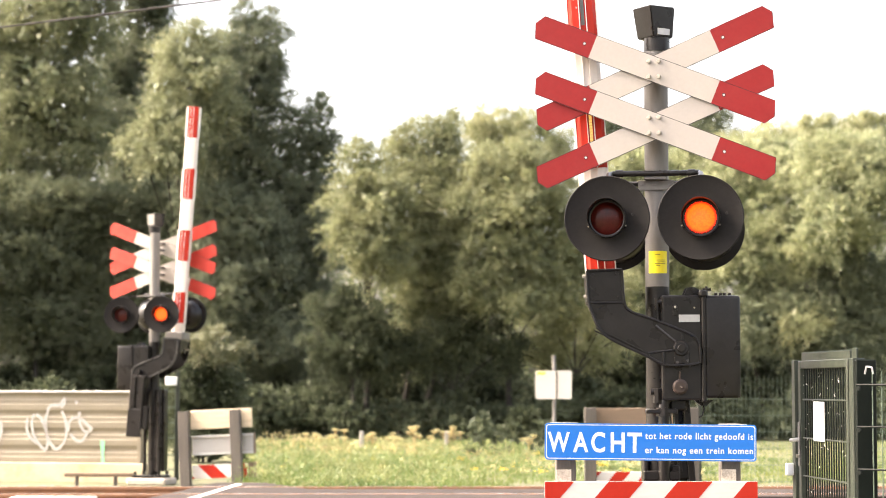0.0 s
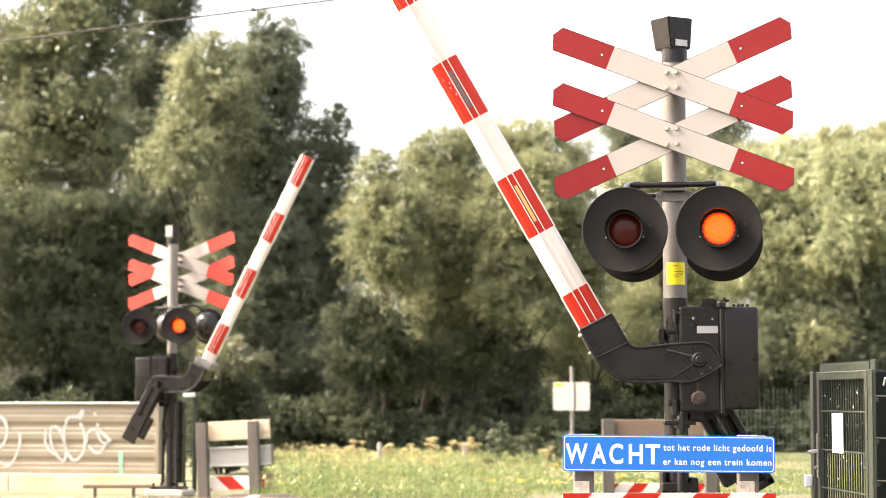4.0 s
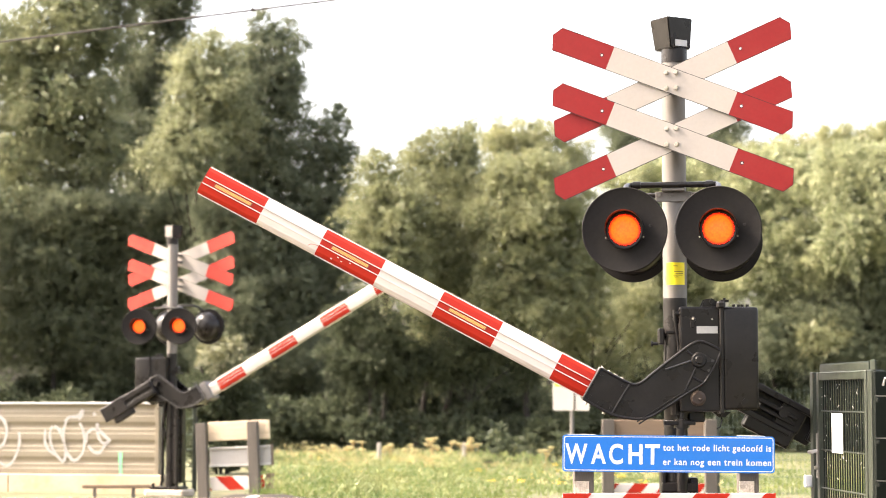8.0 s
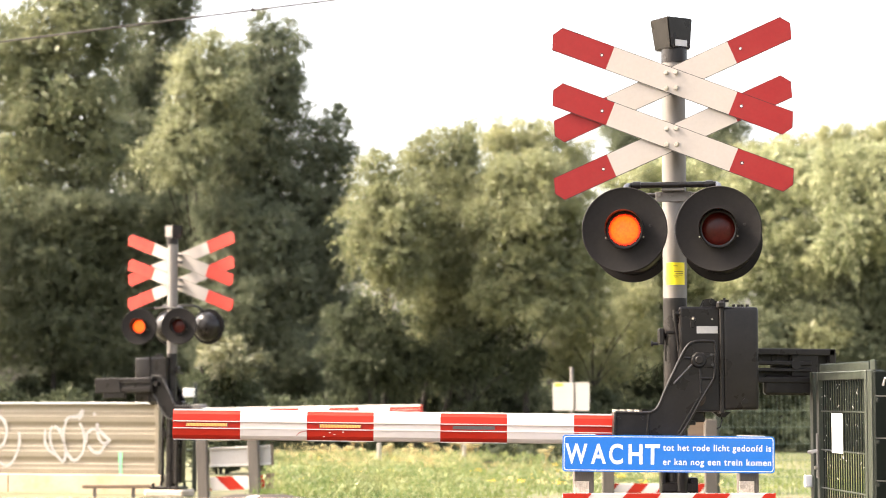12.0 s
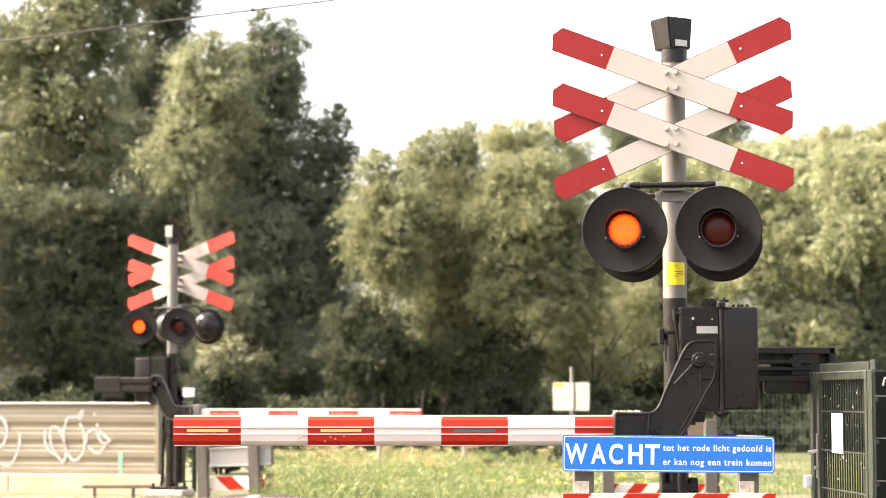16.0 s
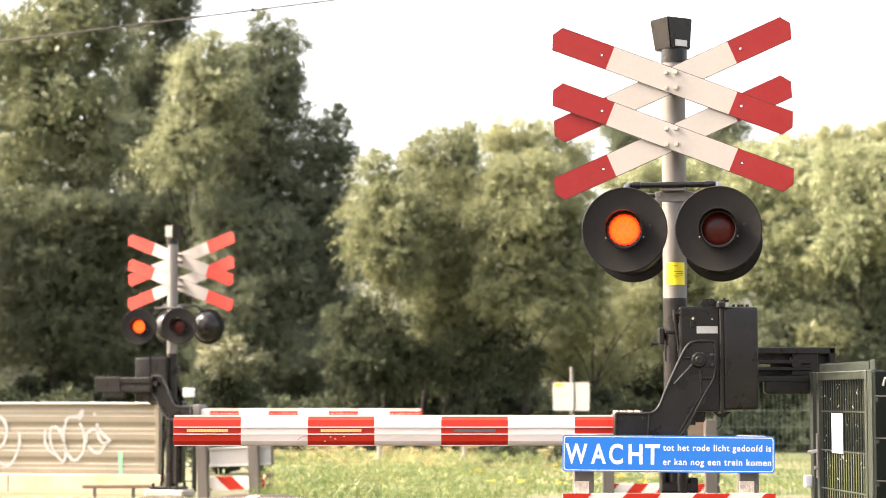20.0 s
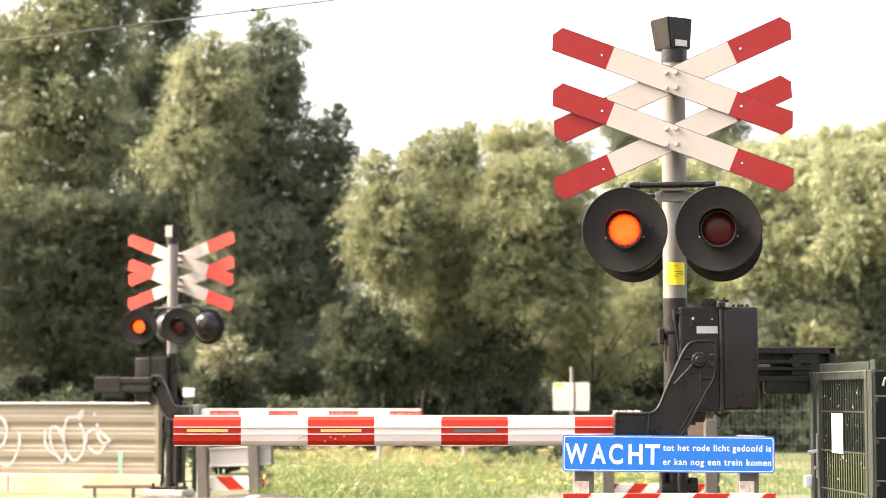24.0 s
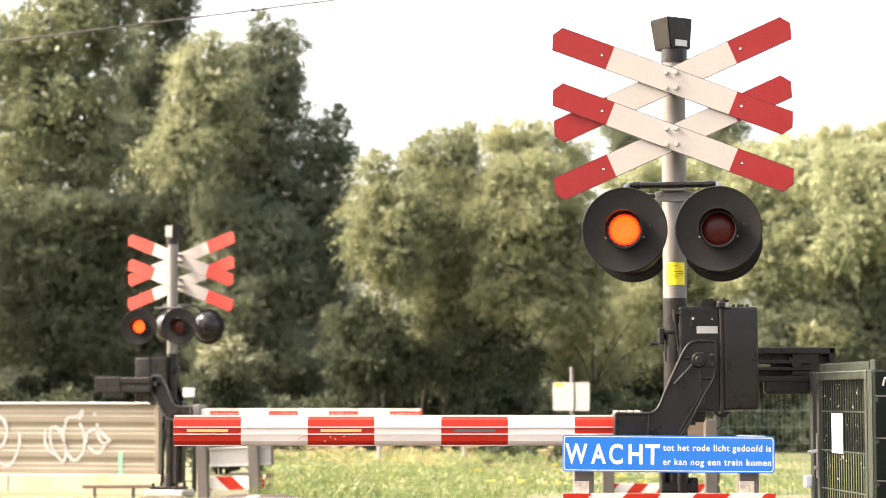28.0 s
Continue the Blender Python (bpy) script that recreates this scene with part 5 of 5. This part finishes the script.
# Shade side of the willow, put into a darker leaf colour.
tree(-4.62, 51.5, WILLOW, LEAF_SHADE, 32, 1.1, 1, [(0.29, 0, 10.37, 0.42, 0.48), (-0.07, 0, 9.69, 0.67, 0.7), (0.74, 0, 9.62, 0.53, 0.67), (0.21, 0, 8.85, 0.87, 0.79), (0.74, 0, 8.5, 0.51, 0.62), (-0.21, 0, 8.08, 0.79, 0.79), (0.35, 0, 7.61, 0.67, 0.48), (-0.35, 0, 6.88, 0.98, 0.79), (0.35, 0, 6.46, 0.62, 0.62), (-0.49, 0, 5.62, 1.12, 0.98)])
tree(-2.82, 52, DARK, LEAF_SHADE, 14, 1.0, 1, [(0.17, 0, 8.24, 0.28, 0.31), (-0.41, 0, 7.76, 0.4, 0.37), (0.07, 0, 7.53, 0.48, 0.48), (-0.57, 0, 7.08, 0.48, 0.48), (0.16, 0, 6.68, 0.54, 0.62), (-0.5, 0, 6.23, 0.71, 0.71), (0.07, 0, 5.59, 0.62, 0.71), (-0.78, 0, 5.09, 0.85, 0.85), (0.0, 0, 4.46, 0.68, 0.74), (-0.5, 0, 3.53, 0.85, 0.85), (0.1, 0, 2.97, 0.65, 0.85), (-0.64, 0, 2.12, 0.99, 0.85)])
tree(-9.96, 53, DARK, LEAF_DEEP_SHADE, 10, 0.72, 1, [(-1.23, 0, 5.82, 1.16, 0.87), (0.32, -0.4, 5.88, 0.75, 0.57), (1.37, 0, 5.6, 0.95, 0.81), (-0.73, -0.3, 4.43, 1.24, 1.01), (0.51, 0, 4.45, 1.16, 0.95), (-1.08, 0, 2.86, 1.16, 1.01), (0.36, 0, 2.86, 1.3, 1.01)])
tree(-7.05, 53.4, DARK, LEAF_DEEP_SHADE, 33, 0.72, 1, [(-0.87, 0, 5.63, 0.93, 0.7), (0.58, 0, 5.85, 1.02, 0.73), (-0.73, 0, 4.76, 1.02, 0.73), (0.44, 0, 4.91, 0.96, 0.73), (-1.17, 0, 3.89, 1.02, 0.93), (0.04, -0.3, 3.73, 1.16, 0.93), (-1.02, 0, 2.43, 1.17, 0.93), (0.44, 0, 2.29, 1.02, 0.87)])
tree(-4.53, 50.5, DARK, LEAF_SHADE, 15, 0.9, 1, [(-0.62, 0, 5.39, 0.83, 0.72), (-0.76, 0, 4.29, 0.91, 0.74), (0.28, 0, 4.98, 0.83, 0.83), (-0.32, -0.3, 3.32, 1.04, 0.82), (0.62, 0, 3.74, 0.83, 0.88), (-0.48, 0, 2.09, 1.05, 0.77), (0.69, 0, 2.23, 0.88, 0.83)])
# Unseen tree, added left of the view to shade the trees beside it.
tree(-12.86, 50.5, WILLOW, LEAF_DARK, 28, 0.34, 1, [(-1.52, 0, 9.66, 1.38, 1.24), (0.28, 0, 5.95, 1.65, 1.38), (-1.52, 0, 6.36, 1.79, 1.79), (-0.28, 0, 3.74, 2.07, 1.65)])
tree(-1.4, 47.2, OLIVE, LEAF_OLIVE, 34, 1.1, 1, [(-0.1, -1.2, 6.3, 0.3, 0.33), (0.22, -1.2, 5.84, 0.58, 0.45), (-0.25, -1.2, 5.37, 0.45, 0.43), (0.36, -1.5, 5.1, 0.7, 0.6), (-0.4, -1.4, 4.63, 0.42, 0.37), (-0.04, -1.6, 4.34, 0.62, 0.5), (0.54, -1.2, 4.02, 0.58, 0.58)])
tree(-0.42, 48.5, OLIVE, LEAF_OLIVE, 19, 1.1, 2, [(-0.24, -1.0, 6.75, 0.34, 0.29), (0.05, -1.0, 6.31, 0.57, 0.47), (0.57, -1.0, 6.86, 0.44, 0.41), (0.99, -1.0, 7.12, 0.31, 0.29), (0.63, -1.0, 6.18, 0.65, 0.54), (0.18, -1.3, 5.38, 0.72, 0.62), (1.08, -1.0, 6.05, 0.57, 0.57), (1.01, -1.4, 5.11, 0.72, 0.64), (0.24, -1.5, 4.34, 0.67, 0.59), (0.95, -1.3, 4.07, 0.7, 0.57), (0.37, -1.0, 3.33, 0.73, 0.54), (1.28, -1.0, 3.07, 0.67, 0.54), (0.11, -0.4, 2.31, 0.68, 0.52)])
tree(2.27, 57, PALE, LEAF_LIGHT, 18, 1.0, 1, [(-0.81, 0, 8.08, 0.4, 0.37), (-0.34, 0, 8.42, 0.5, 0.44), (0.44, 0, 8.39, 0.53, 0.4), (0.0, 0, 7.64, 0.96, 0.72), (1.09, 0, 7.99, 0.53, 0.5), (0.96, 0, 7.1, 0.72, 0.75), (0.0, 0, 6.4, 1.09, 0.78)])
tree(1.96, 47.7, OLIVE, LEAF_OLIVE, 17, 1.1, 1, [(-0.49, -1.2, 6.1, 0.51, 0.46), (0.19, -1.5, 6.02, 0.63, 0.55), (-0.63, -1.4, 5.3, 0.63, 0.58), (0.12, -1.6, 5.03, 0.73, 0.63), (0.88, -1.2, 5.34, 0.56, 0.58), (1.16, -1.2, 4.43, 0.63, 0.63), (-0.44, -1.6, 4.34, 0.6, 0.58), (0.36, -1.4, 4.04, 0.71, 0.63), (-0.7, -1.7, 3.52, 0.55, 0.5), (-0.01, -1.8, 3.01, 0.58, 0.45), (1.03, -1.2, 3.41, 0.63, 0.63)])
tree(3.02, 48, PALE, LEAF_LIGHT, 30, 0.75, 1, [(-0.09, 0, 2.63, 0.52, 0.45), (0.44, -0.3, 2.89, 0.47, 0.39), (-0.79, -0.2, 2.04, 0.37, 0.29), (-0.17, 0.5, 1.92, 0.58, 0.4), (0.88, 0.4, 2.12, 0.48, 0.4), (1.14, 0.3, 2.97, 0.32, 0.29), (-1.16, 0.6, 2.59, 0.24, 0.21), (1.57, 0, 3.35, 0.37, 0.31), (1.8, 0.3, 2.58, 0.4, 0.34)])
tree(7.26, 64, DARK, LEAF_DEEP_SHADE, 21, 0.8, 1, [(-1.89, 0, 9.38, 0.49, 0.31), (-1.22, 0, 9.04, 0.7, 0.52), (1.75, 0, 9.57, 0.52, 0.28), (1.22, 0, 9.22, 0.7, 0.52), (0.0, 0, 8.61, 1.22, 0.87), (1.57, 0, 8.61, 0.87, 0.7)])
tree(5.37, 51, OLIVE, LEAF_MID, 20, 1.0, 2, [(-0.7, 0, 6.48, 0.64, 0.56), (0.21, 0, 6.69, 0.7, 0.56), (1.11, 0, 6.55, 0.7, 0.56), (-1.0, -0.3, 5.41, 0.69, 0.66), (-0.07, 0, 5.3, 0.78, 0.7), (0.94, -0.3, 5.27, 0.77, 0.69), (-0.87, -0.4, 4.3, 0.69, 0.63), (0.14, 0, 4.05, 0.78, 0.64), (1.11, 0, 4.05, 0.78, 0.64), (-0.56, 0, 3.07, 0.78, 0.64), (0.7, 0, 2.65, 0.97, 0.7)])
tree(8.45, 50.7, OLIVE, LEAF_MID, 22, 1.2, 1, [(-1.01, -1.2, 6.59, 0.46, 0.38), (-0.33, -1.2, 6.8, 0.49, 0.38), (0.27, -1.2, 6.82, 0.41, 0.32), (-0.67, -1.2, 6.19, 0.62, 0.54), (0.09, -1.5, 6.16, 0.64, 0.59), (-0.94, -1.2, 5.31, 0.59, 0.57), (-0.27, -1.6, 5.08, 0.72, 0.64), (0.61, -1.2, 5.24, 0.57, 0.59), (-0.5, -1.4, 4.15, 0.67, 0.59), (0.35, -1.5, 4.21, 0.62, 0.59), (-0.13, -1.2, 3.29, 0.73, 0.59), (-1.35, -1.2, 6.05, 0.46, 0.46), (-1.46, -1.2, 5.04, 0.51, 0.51), (-1.32, -1.2, 4.1, 0.46, 0.46)])
tree(10.08, 49.2, OLIVE, LEAF_MID, 24, 1.2, 1, [(-0.94, -1.2, 6.65, 0.42, 0.34), (-0.34, -1.2, 6.73, 0.47, 0.37), (0.34, -1.2, 6.63, 0.52, 0.45), (-0.7, -1.2, 6.17, 0.6, 0.55), (-0.03, -1.5, 6.01, 0.65, 0.57), (-0.59, -1.6, 5.05, 0.68, 0.62), (0.34, -1.2, 4.93, 0.68, 0.63), (0.87, -1.2, 5.97, 0.79, 0.79), (-0.97, -1.2, 4.53, 0.45, 0.47)])
tree(8.78, 48, PALE, LEAF_OLIVE, 27, 1.0, 1, [(-0.09, 0, 2.7, 0.31, 0.26), (0.14, 0, 2.37, 0.34, 0.29)])
tree(9.55, 48.9, DARK, LEAF_DEEP_SHADE, 23, 0.9, 1, [(-1.73, 0, 2.59, 0.8, 0.69), (-0.93, 0, 3.13, 0.53, 0.4), (0.4, 0, 3.79, 0.8, 0.67), (1.2, 0, 3.66, 0.67, 0.67), (0.27, 0, 2.86, 0.8, 0.67), (1.2, 0, 2.73, 0.8, 0.75), (0.0, 0, 2.06, 1.07, 0.67)])
# Two low trees; the shade under the canopy is put into their leaves.
tree(-1.58, 46.6, DARK, LEAF_UNDER_SHADE, 25, 0.8, 1, [(-0.38, 0, 2.91, 0.56, 0.46), (0.38, 0, 2.66, 0.58, 0.46), (-0.51, 0, 2.02, 0.64, 0.58), (0.38, 0, 1.89, 0.64, 0.56)])
tree(0.97, 47, DARK, LEAF_UNDER_SHADE, 26, 0.75, 1, [(-0.77, 0, 2.03, 0.64, 0.51), (0.0, 0, 2.28, 0.64, 0.56), (0.77, 0, 2.03, 0.56, 0.51), (-1.47, 0, 1.84, 0.51, 0.46)])
# Added behind the right trees; pale leaves stand for their bright hazy tops.
tree(10.66, 57, PALE, LEAF_LIGHT, 29, 1.0, 1, [(-1.94, 0, 7.8, 0.56, 0.37), (-1.09, 0, 8.08, 0.59, 0.37), (0.08, 0, 8.19, 0.65, 0.37), (1.01, 0, 8.33, 0.65, 0.4), (1.79, 0, 8.08, 0.68, 0.53), (-0.47, 0, 7.49, 0.93, 0.62), (1.09, 0, 7.33, 0.93, 0.68)])

# the woods behind, too far to tell apart, shade put into their leaf colour
rng = np.random.default_rng(77)
far_lobes = []
for k in range(240):
    x = rng.uniform(-26, 26)
    high = 9.0 if x < -5.5 else 5.2
    far_lobes.append((x, rng.uniform(62, 68), rng.uniform(0.3, high), 1.5, 1.5))
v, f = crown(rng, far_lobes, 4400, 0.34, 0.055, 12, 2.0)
tagged(from_arrays("far_woods", v, f, LEAF_DEEP_SHADE, None, pose(0, 0, GROUND)), "dense woodland behind the row of trees, shade put into its leaf colour", "woods", kind="stuff")

# a pale willow bush beside the far post
bush = thing("bush", pose(-3.50, 33.0, GROUND), "pale sunlit willow bush beside the far signal", "bush")
rng = np.random.default_rng(31)
masses = [(0.05, -0.05, 1.90, 0.28, 0.18), (0.30, -0.05, 1.72, 0.22, 0.18), (-0.20, 0.0, 1.86, 0.18, 0.13), (0.10, -0.1, 1.62, 0.26, 0.14)]
v, f = foliage(rng, masses, 4.0, (0.075, 0.0105), (0.07, 0.19), 9, 120, 2.0)
from_arrays("crown", v, f, LEAF_BUSH, bush)
# The bush's lower half: its shade is put into a darker leaf colour.
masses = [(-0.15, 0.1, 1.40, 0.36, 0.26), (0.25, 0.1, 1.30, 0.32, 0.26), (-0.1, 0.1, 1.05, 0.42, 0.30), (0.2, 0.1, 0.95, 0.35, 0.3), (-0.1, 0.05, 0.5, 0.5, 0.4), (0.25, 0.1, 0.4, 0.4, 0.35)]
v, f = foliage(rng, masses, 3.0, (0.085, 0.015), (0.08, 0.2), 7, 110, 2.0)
from_arrays("shaded_lower_leaves", v, f, LEAF_UNDER_SHADE, bush)
for k in range(7):
    a = k * 0.9
    bm = pipe([(0.1 * math.cos(a), 0.1 * math.sin(a), 0), (0.2 * math.cos(a), 0.2 * math.sin(a), 0.8), (0.38 * math.cos(a), 0.25 * math.sin(a), 1.7)], 0.018, None, 5)
    part("stem", bm, BARK, bush)


# ---- meadow ----
def blades(rng, count, x0, x1, y0, y1, low, high, wide, lean, fall=True):
    """Upright tapered blades, bent over a little; two four-sided faces each."""
    y = rng.uniform(y0, y1, count)
    x = rng.uniform(x0, x1, count) * (0.35 + 0.65 * y / y1)
    patch = np.array([noise.noise((a * 0.7, b * 0.35, 3.0)) for a, b in zip(x, y)])
    h = (low + (high - low) * rng.random(count)) * (1 + 0.9 * patch) * (0.40 + 0.60 / (1 + np.exp((x - 0.0185 * y) * 7))) * (np.clip(1.9 - 0.043 * y, 0.28, 1.0) if fall else 1.0)
    a = rng.uniform(0, 6.283, count)
    w = wide * rng.uniform(0.6, 1.3, count)
    away = rng.normal(size=(count, 2)) * lean * h[:, None]
    c = np.c_[x, y, np.zeros(count)]
    u = np.c_[np.cos(a), np.sin(a), np.zeros(count)] * w[:, None]
    mid = c + np.c_[away * 0.35, h * 0.6]
    tip = c + np.c_[away, h]
    v = np.stack([c - u, c + u, mid + u * 0.8, mid - u * 0.8, tip + u * 0.15, tip - u * 0.15], 1).reshape(-1, 3)
    base = np.arange(count)[:, None] * 6
    return v, np.concatenate([base + np.array([0, 1, 2, 3]), base + np.array([3, 2, 4, 5])]), tip


rng = np.random.default_rng(41)


def clear(v, f, tips, corners, faces):
    """Leaves out the blades on the track side, left of the guard fence."""
    keep = tips[:, 0] > -0.088 * tips[:, 1] + 0.15 * np.sin(tips[:, 1] * 3)
    keep &= (tips[:, 0] < 1.0) | (tips[:, 1] > 25.6)
    renumber = np.cumsum(keep) - 1
    owner = f[:, 0] // corners
    f = f[keep[owner]]
    return v.reshape(-1, corners, 3)[keep].reshape(-1, 3), f - (owner[keep[owner]] - renumber[owner[keep[owner]]])[:, None] * corners, tips[keep]


v, f, tips = blades(rng, 95000, -9.5, 11.5, 21.7, 46.0, 0.06, 0.25, 0.0062, 0.38)
v, f, tips = clear(v, f, tips, 6, 2)
tagged(from_arrays("grass", v, f, GRASS, None, pose(0, 0, GROUND)), "tall sunlit meadow grass, green and straw yellow", "grass", kind="stuff")
v, f, tips = blades(rng, 1000, -5.0, 4.6, 33.5, 40.0, 0.10, 0.32, 0.006, 0.14, False)
v, f, tips = clear(v, f, tips, 6, 2)
tagged(from_arrays("stalks", v, f, STALK, None, pose(0, 0, GROUND)), "dry brown weed stalks at the meadow edge", "weeds", kind="stuff")


def heads(name, centres, spread, count, size, material, label):
    """Flat-topped flower heads out of many little tilted flakes."""
    n = len(centres)
    c = np.repeat(centres, count, 0) + rng.normal(size=(n * count, 3)) * np.array([spread, spread, spread * 0.35])
    a = rng.normal(size=(n * count, 3))
    a /= np.linalg.norm(a, axis=1)[:, None]
    b = np.cross(a, rng.normal(size=(n * count, 3)))
    b /= np.linalg.norm(b, axis=1)[:, None]
    s = size * rng.uniform(0.6, 1.2, (n * count, 1))
    v = np.stack([c - a * s, c - b * s, c + a * s, c + b * s], 1).reshape(-1, 3)
    tagged(from_arrays(name, v, np.arange(len(v)).reshape(-1, 4), material, None, pose(0, 0, GROUND)), label, "weeds", kind="stuff")


heads("seed_heads", tips[(rng.random(len(tips)) < 0.30) & (tips[:, 0] < 0.0175 * tips[:, 1])], 0.075, 40, 0.010, UMBEL, "cream dried flower heads on tall weeds")
low = np.c_[rng.uniform(-2.6, 3.6, 110), rng.uniform(25, 36, 110), rng.uniform(0.10, 0.22, 110)]
heads("seed_heads", low, 0.045, 26, 0.010, UMBEL, "pale flower heads among the grass")
low = np.c_[rng.uniform(-2.6, 3.6, 30), rng.uniform(26, 36, 30), rng.uniform(0.08, 0.20, 30)]
heads("flowers", low, 0.035, 18, 0.012, FLOWER, "small yellow meadow flowers")

def tall_weed(x, y, high, stems, seed):
    """A dried umbel plant: thin forked stalks, each with a flat head of little seeds, and a few leaves low down."""
    chance = random.Random(seed)
    top = thing("tall_weed", pose(x, y, GROUND), "tall dried umbel weed with cream seed heads", "weed", "umbel weeds at the meadow edge")
    for k in range(stems):
        h = high * chance.uniform(0.52, 0.84)
        lean = Vector((chance.uniform(-0.16, 0.16), chance.uniform(-0.1, 0.1), 0))
        tip = lean + Vector((0, 0, h))
        bm = pipe([(0.02 * k, 0, 0), lean * 0.4 + Vector((0.02 * k, 0, h * 0.55)), tip], 0.0045, None, 5)
        seeds = bmesh.new()
        for r in range(9):
            a = r * 2.4
            end = tip + Vector((math.cos(a), math.sin(a), 0)) * 0.022 * math.sqrt(r + 0.5) + Vector((0, 0, 0.035 - 0.002 * r))
            rod(tip - Vector((0, 0, 0.03)), end, 0.0018, bm, 4)
            for n in range(7):
                p = end + Vector((chance.uniform(-1, 1), chance.uniform(-1, 1), chance.uniform(-0.3, 0.5))) * 0.016
                bmesh.ops.create_icosphere(seeds, subdivisions=1, radius=chance.uniform(0.004, 0.0075), matrix=Matrix.Translation(p))
        part("stalk", bm, STALK, top)
        part("seed_head", seeds, UMBEL, top, "cream flat-topped seed head")
    return top


for x, y, high, stems, seed in ((-0.26, 36.2, 0.62, 6, 1), (0.33, 36.0, 0.58, 7, 2), (-0.95, 36.4, 0.50, 6, 3), (-1.55, 36.1, 0.52, 7, 4), (-1.95, 35.8, 0.46, 5, 5),
                                (0.05, 36.6, 0.50, 4, 6), (0.52, 36.3, 0.48, 5, 7), (-0.62, 36.0, 0.47, 4, 8), (1.72, 36.0, 0.40, 4, 9)):
    tall_weed(x, y, high, stems, seed)

weeds = [(rng.uniform(-3.4, 4.5) * (0.4 + y / 70), y, rng.uniform(0.0, 0.05), rng.uniform(0.12, 0.28), rng.uniform(0.05, 0.14)) for y in rng.uniform(22.2, 38, 400)]
weeds = [q for q in weeds if q[0] > -0.082 * q[1] and (q[0] < 1.0 or q[1] > 27)]
v, f = crown(rng, weeds, 4200, 0.062, 0.008, 12, 0.30)
tagged(from_arrays("weeds", v, f, WEED, None, pose(0, 0, GROUND)), "leafy green weeds in the meadow", "weeds", kind="stuff")


# Undergrowth, coloured dark to stand for the shade at the trees' feet.
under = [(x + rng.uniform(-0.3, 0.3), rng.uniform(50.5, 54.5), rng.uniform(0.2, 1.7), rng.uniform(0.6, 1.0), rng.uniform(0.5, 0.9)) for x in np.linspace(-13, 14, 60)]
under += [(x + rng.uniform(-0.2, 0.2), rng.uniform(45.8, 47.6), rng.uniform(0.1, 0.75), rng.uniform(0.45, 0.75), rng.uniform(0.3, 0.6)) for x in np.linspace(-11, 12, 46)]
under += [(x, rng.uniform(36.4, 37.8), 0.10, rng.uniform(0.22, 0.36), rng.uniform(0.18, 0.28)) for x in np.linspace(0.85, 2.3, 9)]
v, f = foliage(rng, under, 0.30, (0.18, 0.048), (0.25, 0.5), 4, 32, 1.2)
tagged(from_arrays("undergrowth", v, f, LEAF_UNDER_SHADE, None, pose(0, 0, GROUND)), "low undergrowth below the trees, shade put into its leaf colour", "bushes", kind="stuff")


# ---- what moves: the two booms and the flashing diode plates ----
FALL = [(0.0, 86.0), (1.45, 86.0), (1.75, 84.2), (2.0, 80.6), (2.5, 74.6), (3.0, 70.0), (3.5, 65.2), (5.5, 47.6), (6.0, 43.6), (6.5, 39.6), (7.0, 35.6),
        (7.5, 31.7), (8.0, 27.9), (8.5, 24.1), (9.0, 20.4), (9.5, 16.7), (10.0, 13.1), (10.5, 9.7), (11.0, 6.4), (11.5, 3.2), (12.0, 0.7), (12.35, 0.0), (28.0, 0.0)]
PERIOD, FIRST = 0.6732, 0.288


def flash(left):
    """The times at which a lamp goes on and off, in seconds."""
    for n in range(-1, 42):
        s = FIRST + n * PERIOD
        if left:
            yield s + 0.010, s + 0.307
        else:
            yield s + 0.310, s + PERIOD + 0.02


def flashing(ob, off, on, left):
    step = 1.0 / FPS
    rows = []
    for a, b in flash(left):
        a, b = round(a * FPS) / FPS, round(b * FPS) / FPS
        rows += [(a - step, off), (a, on), (b, on), (b + step, off)]
    rows = [r for r in rows if 0.0 < r[0] < 28.0]
    first, last = (off if rows[0][1] is off else on), rows[-1][1]
    walk(ob, [(0.0, first)] + rows + [(28.0, last)])


def motions():
    for (top, arm, plates, lights), extra in ((near, 0.0), (far, 2.0)):
        home = arm.matrix_basis.copy()
        rows = []
        for t, a in FALL:
            a = a + extra * min(1.0, a / 6.0) * (1.0 if a < 80 else 0.0)
            rows.append((t, home @ pose(0, 0, 0, 0, a, 0)))
        walk(arm, rows)
        for side, plate in plates:
            flashing(plate, pose(0, 0.014, 0), pose(0, -0.006, 0), side < 0)
        for n, bar, mid, z in lights:
            on, off = pose(mid, BOOM_Y - 0.0535, z), pose(mid, BOOM_Y - 0.030, z)
            last = max(q[0] for q in lights)
            if n != last:
                flashing(bar, off, on, (last - n) % 4 == 2)


motions()
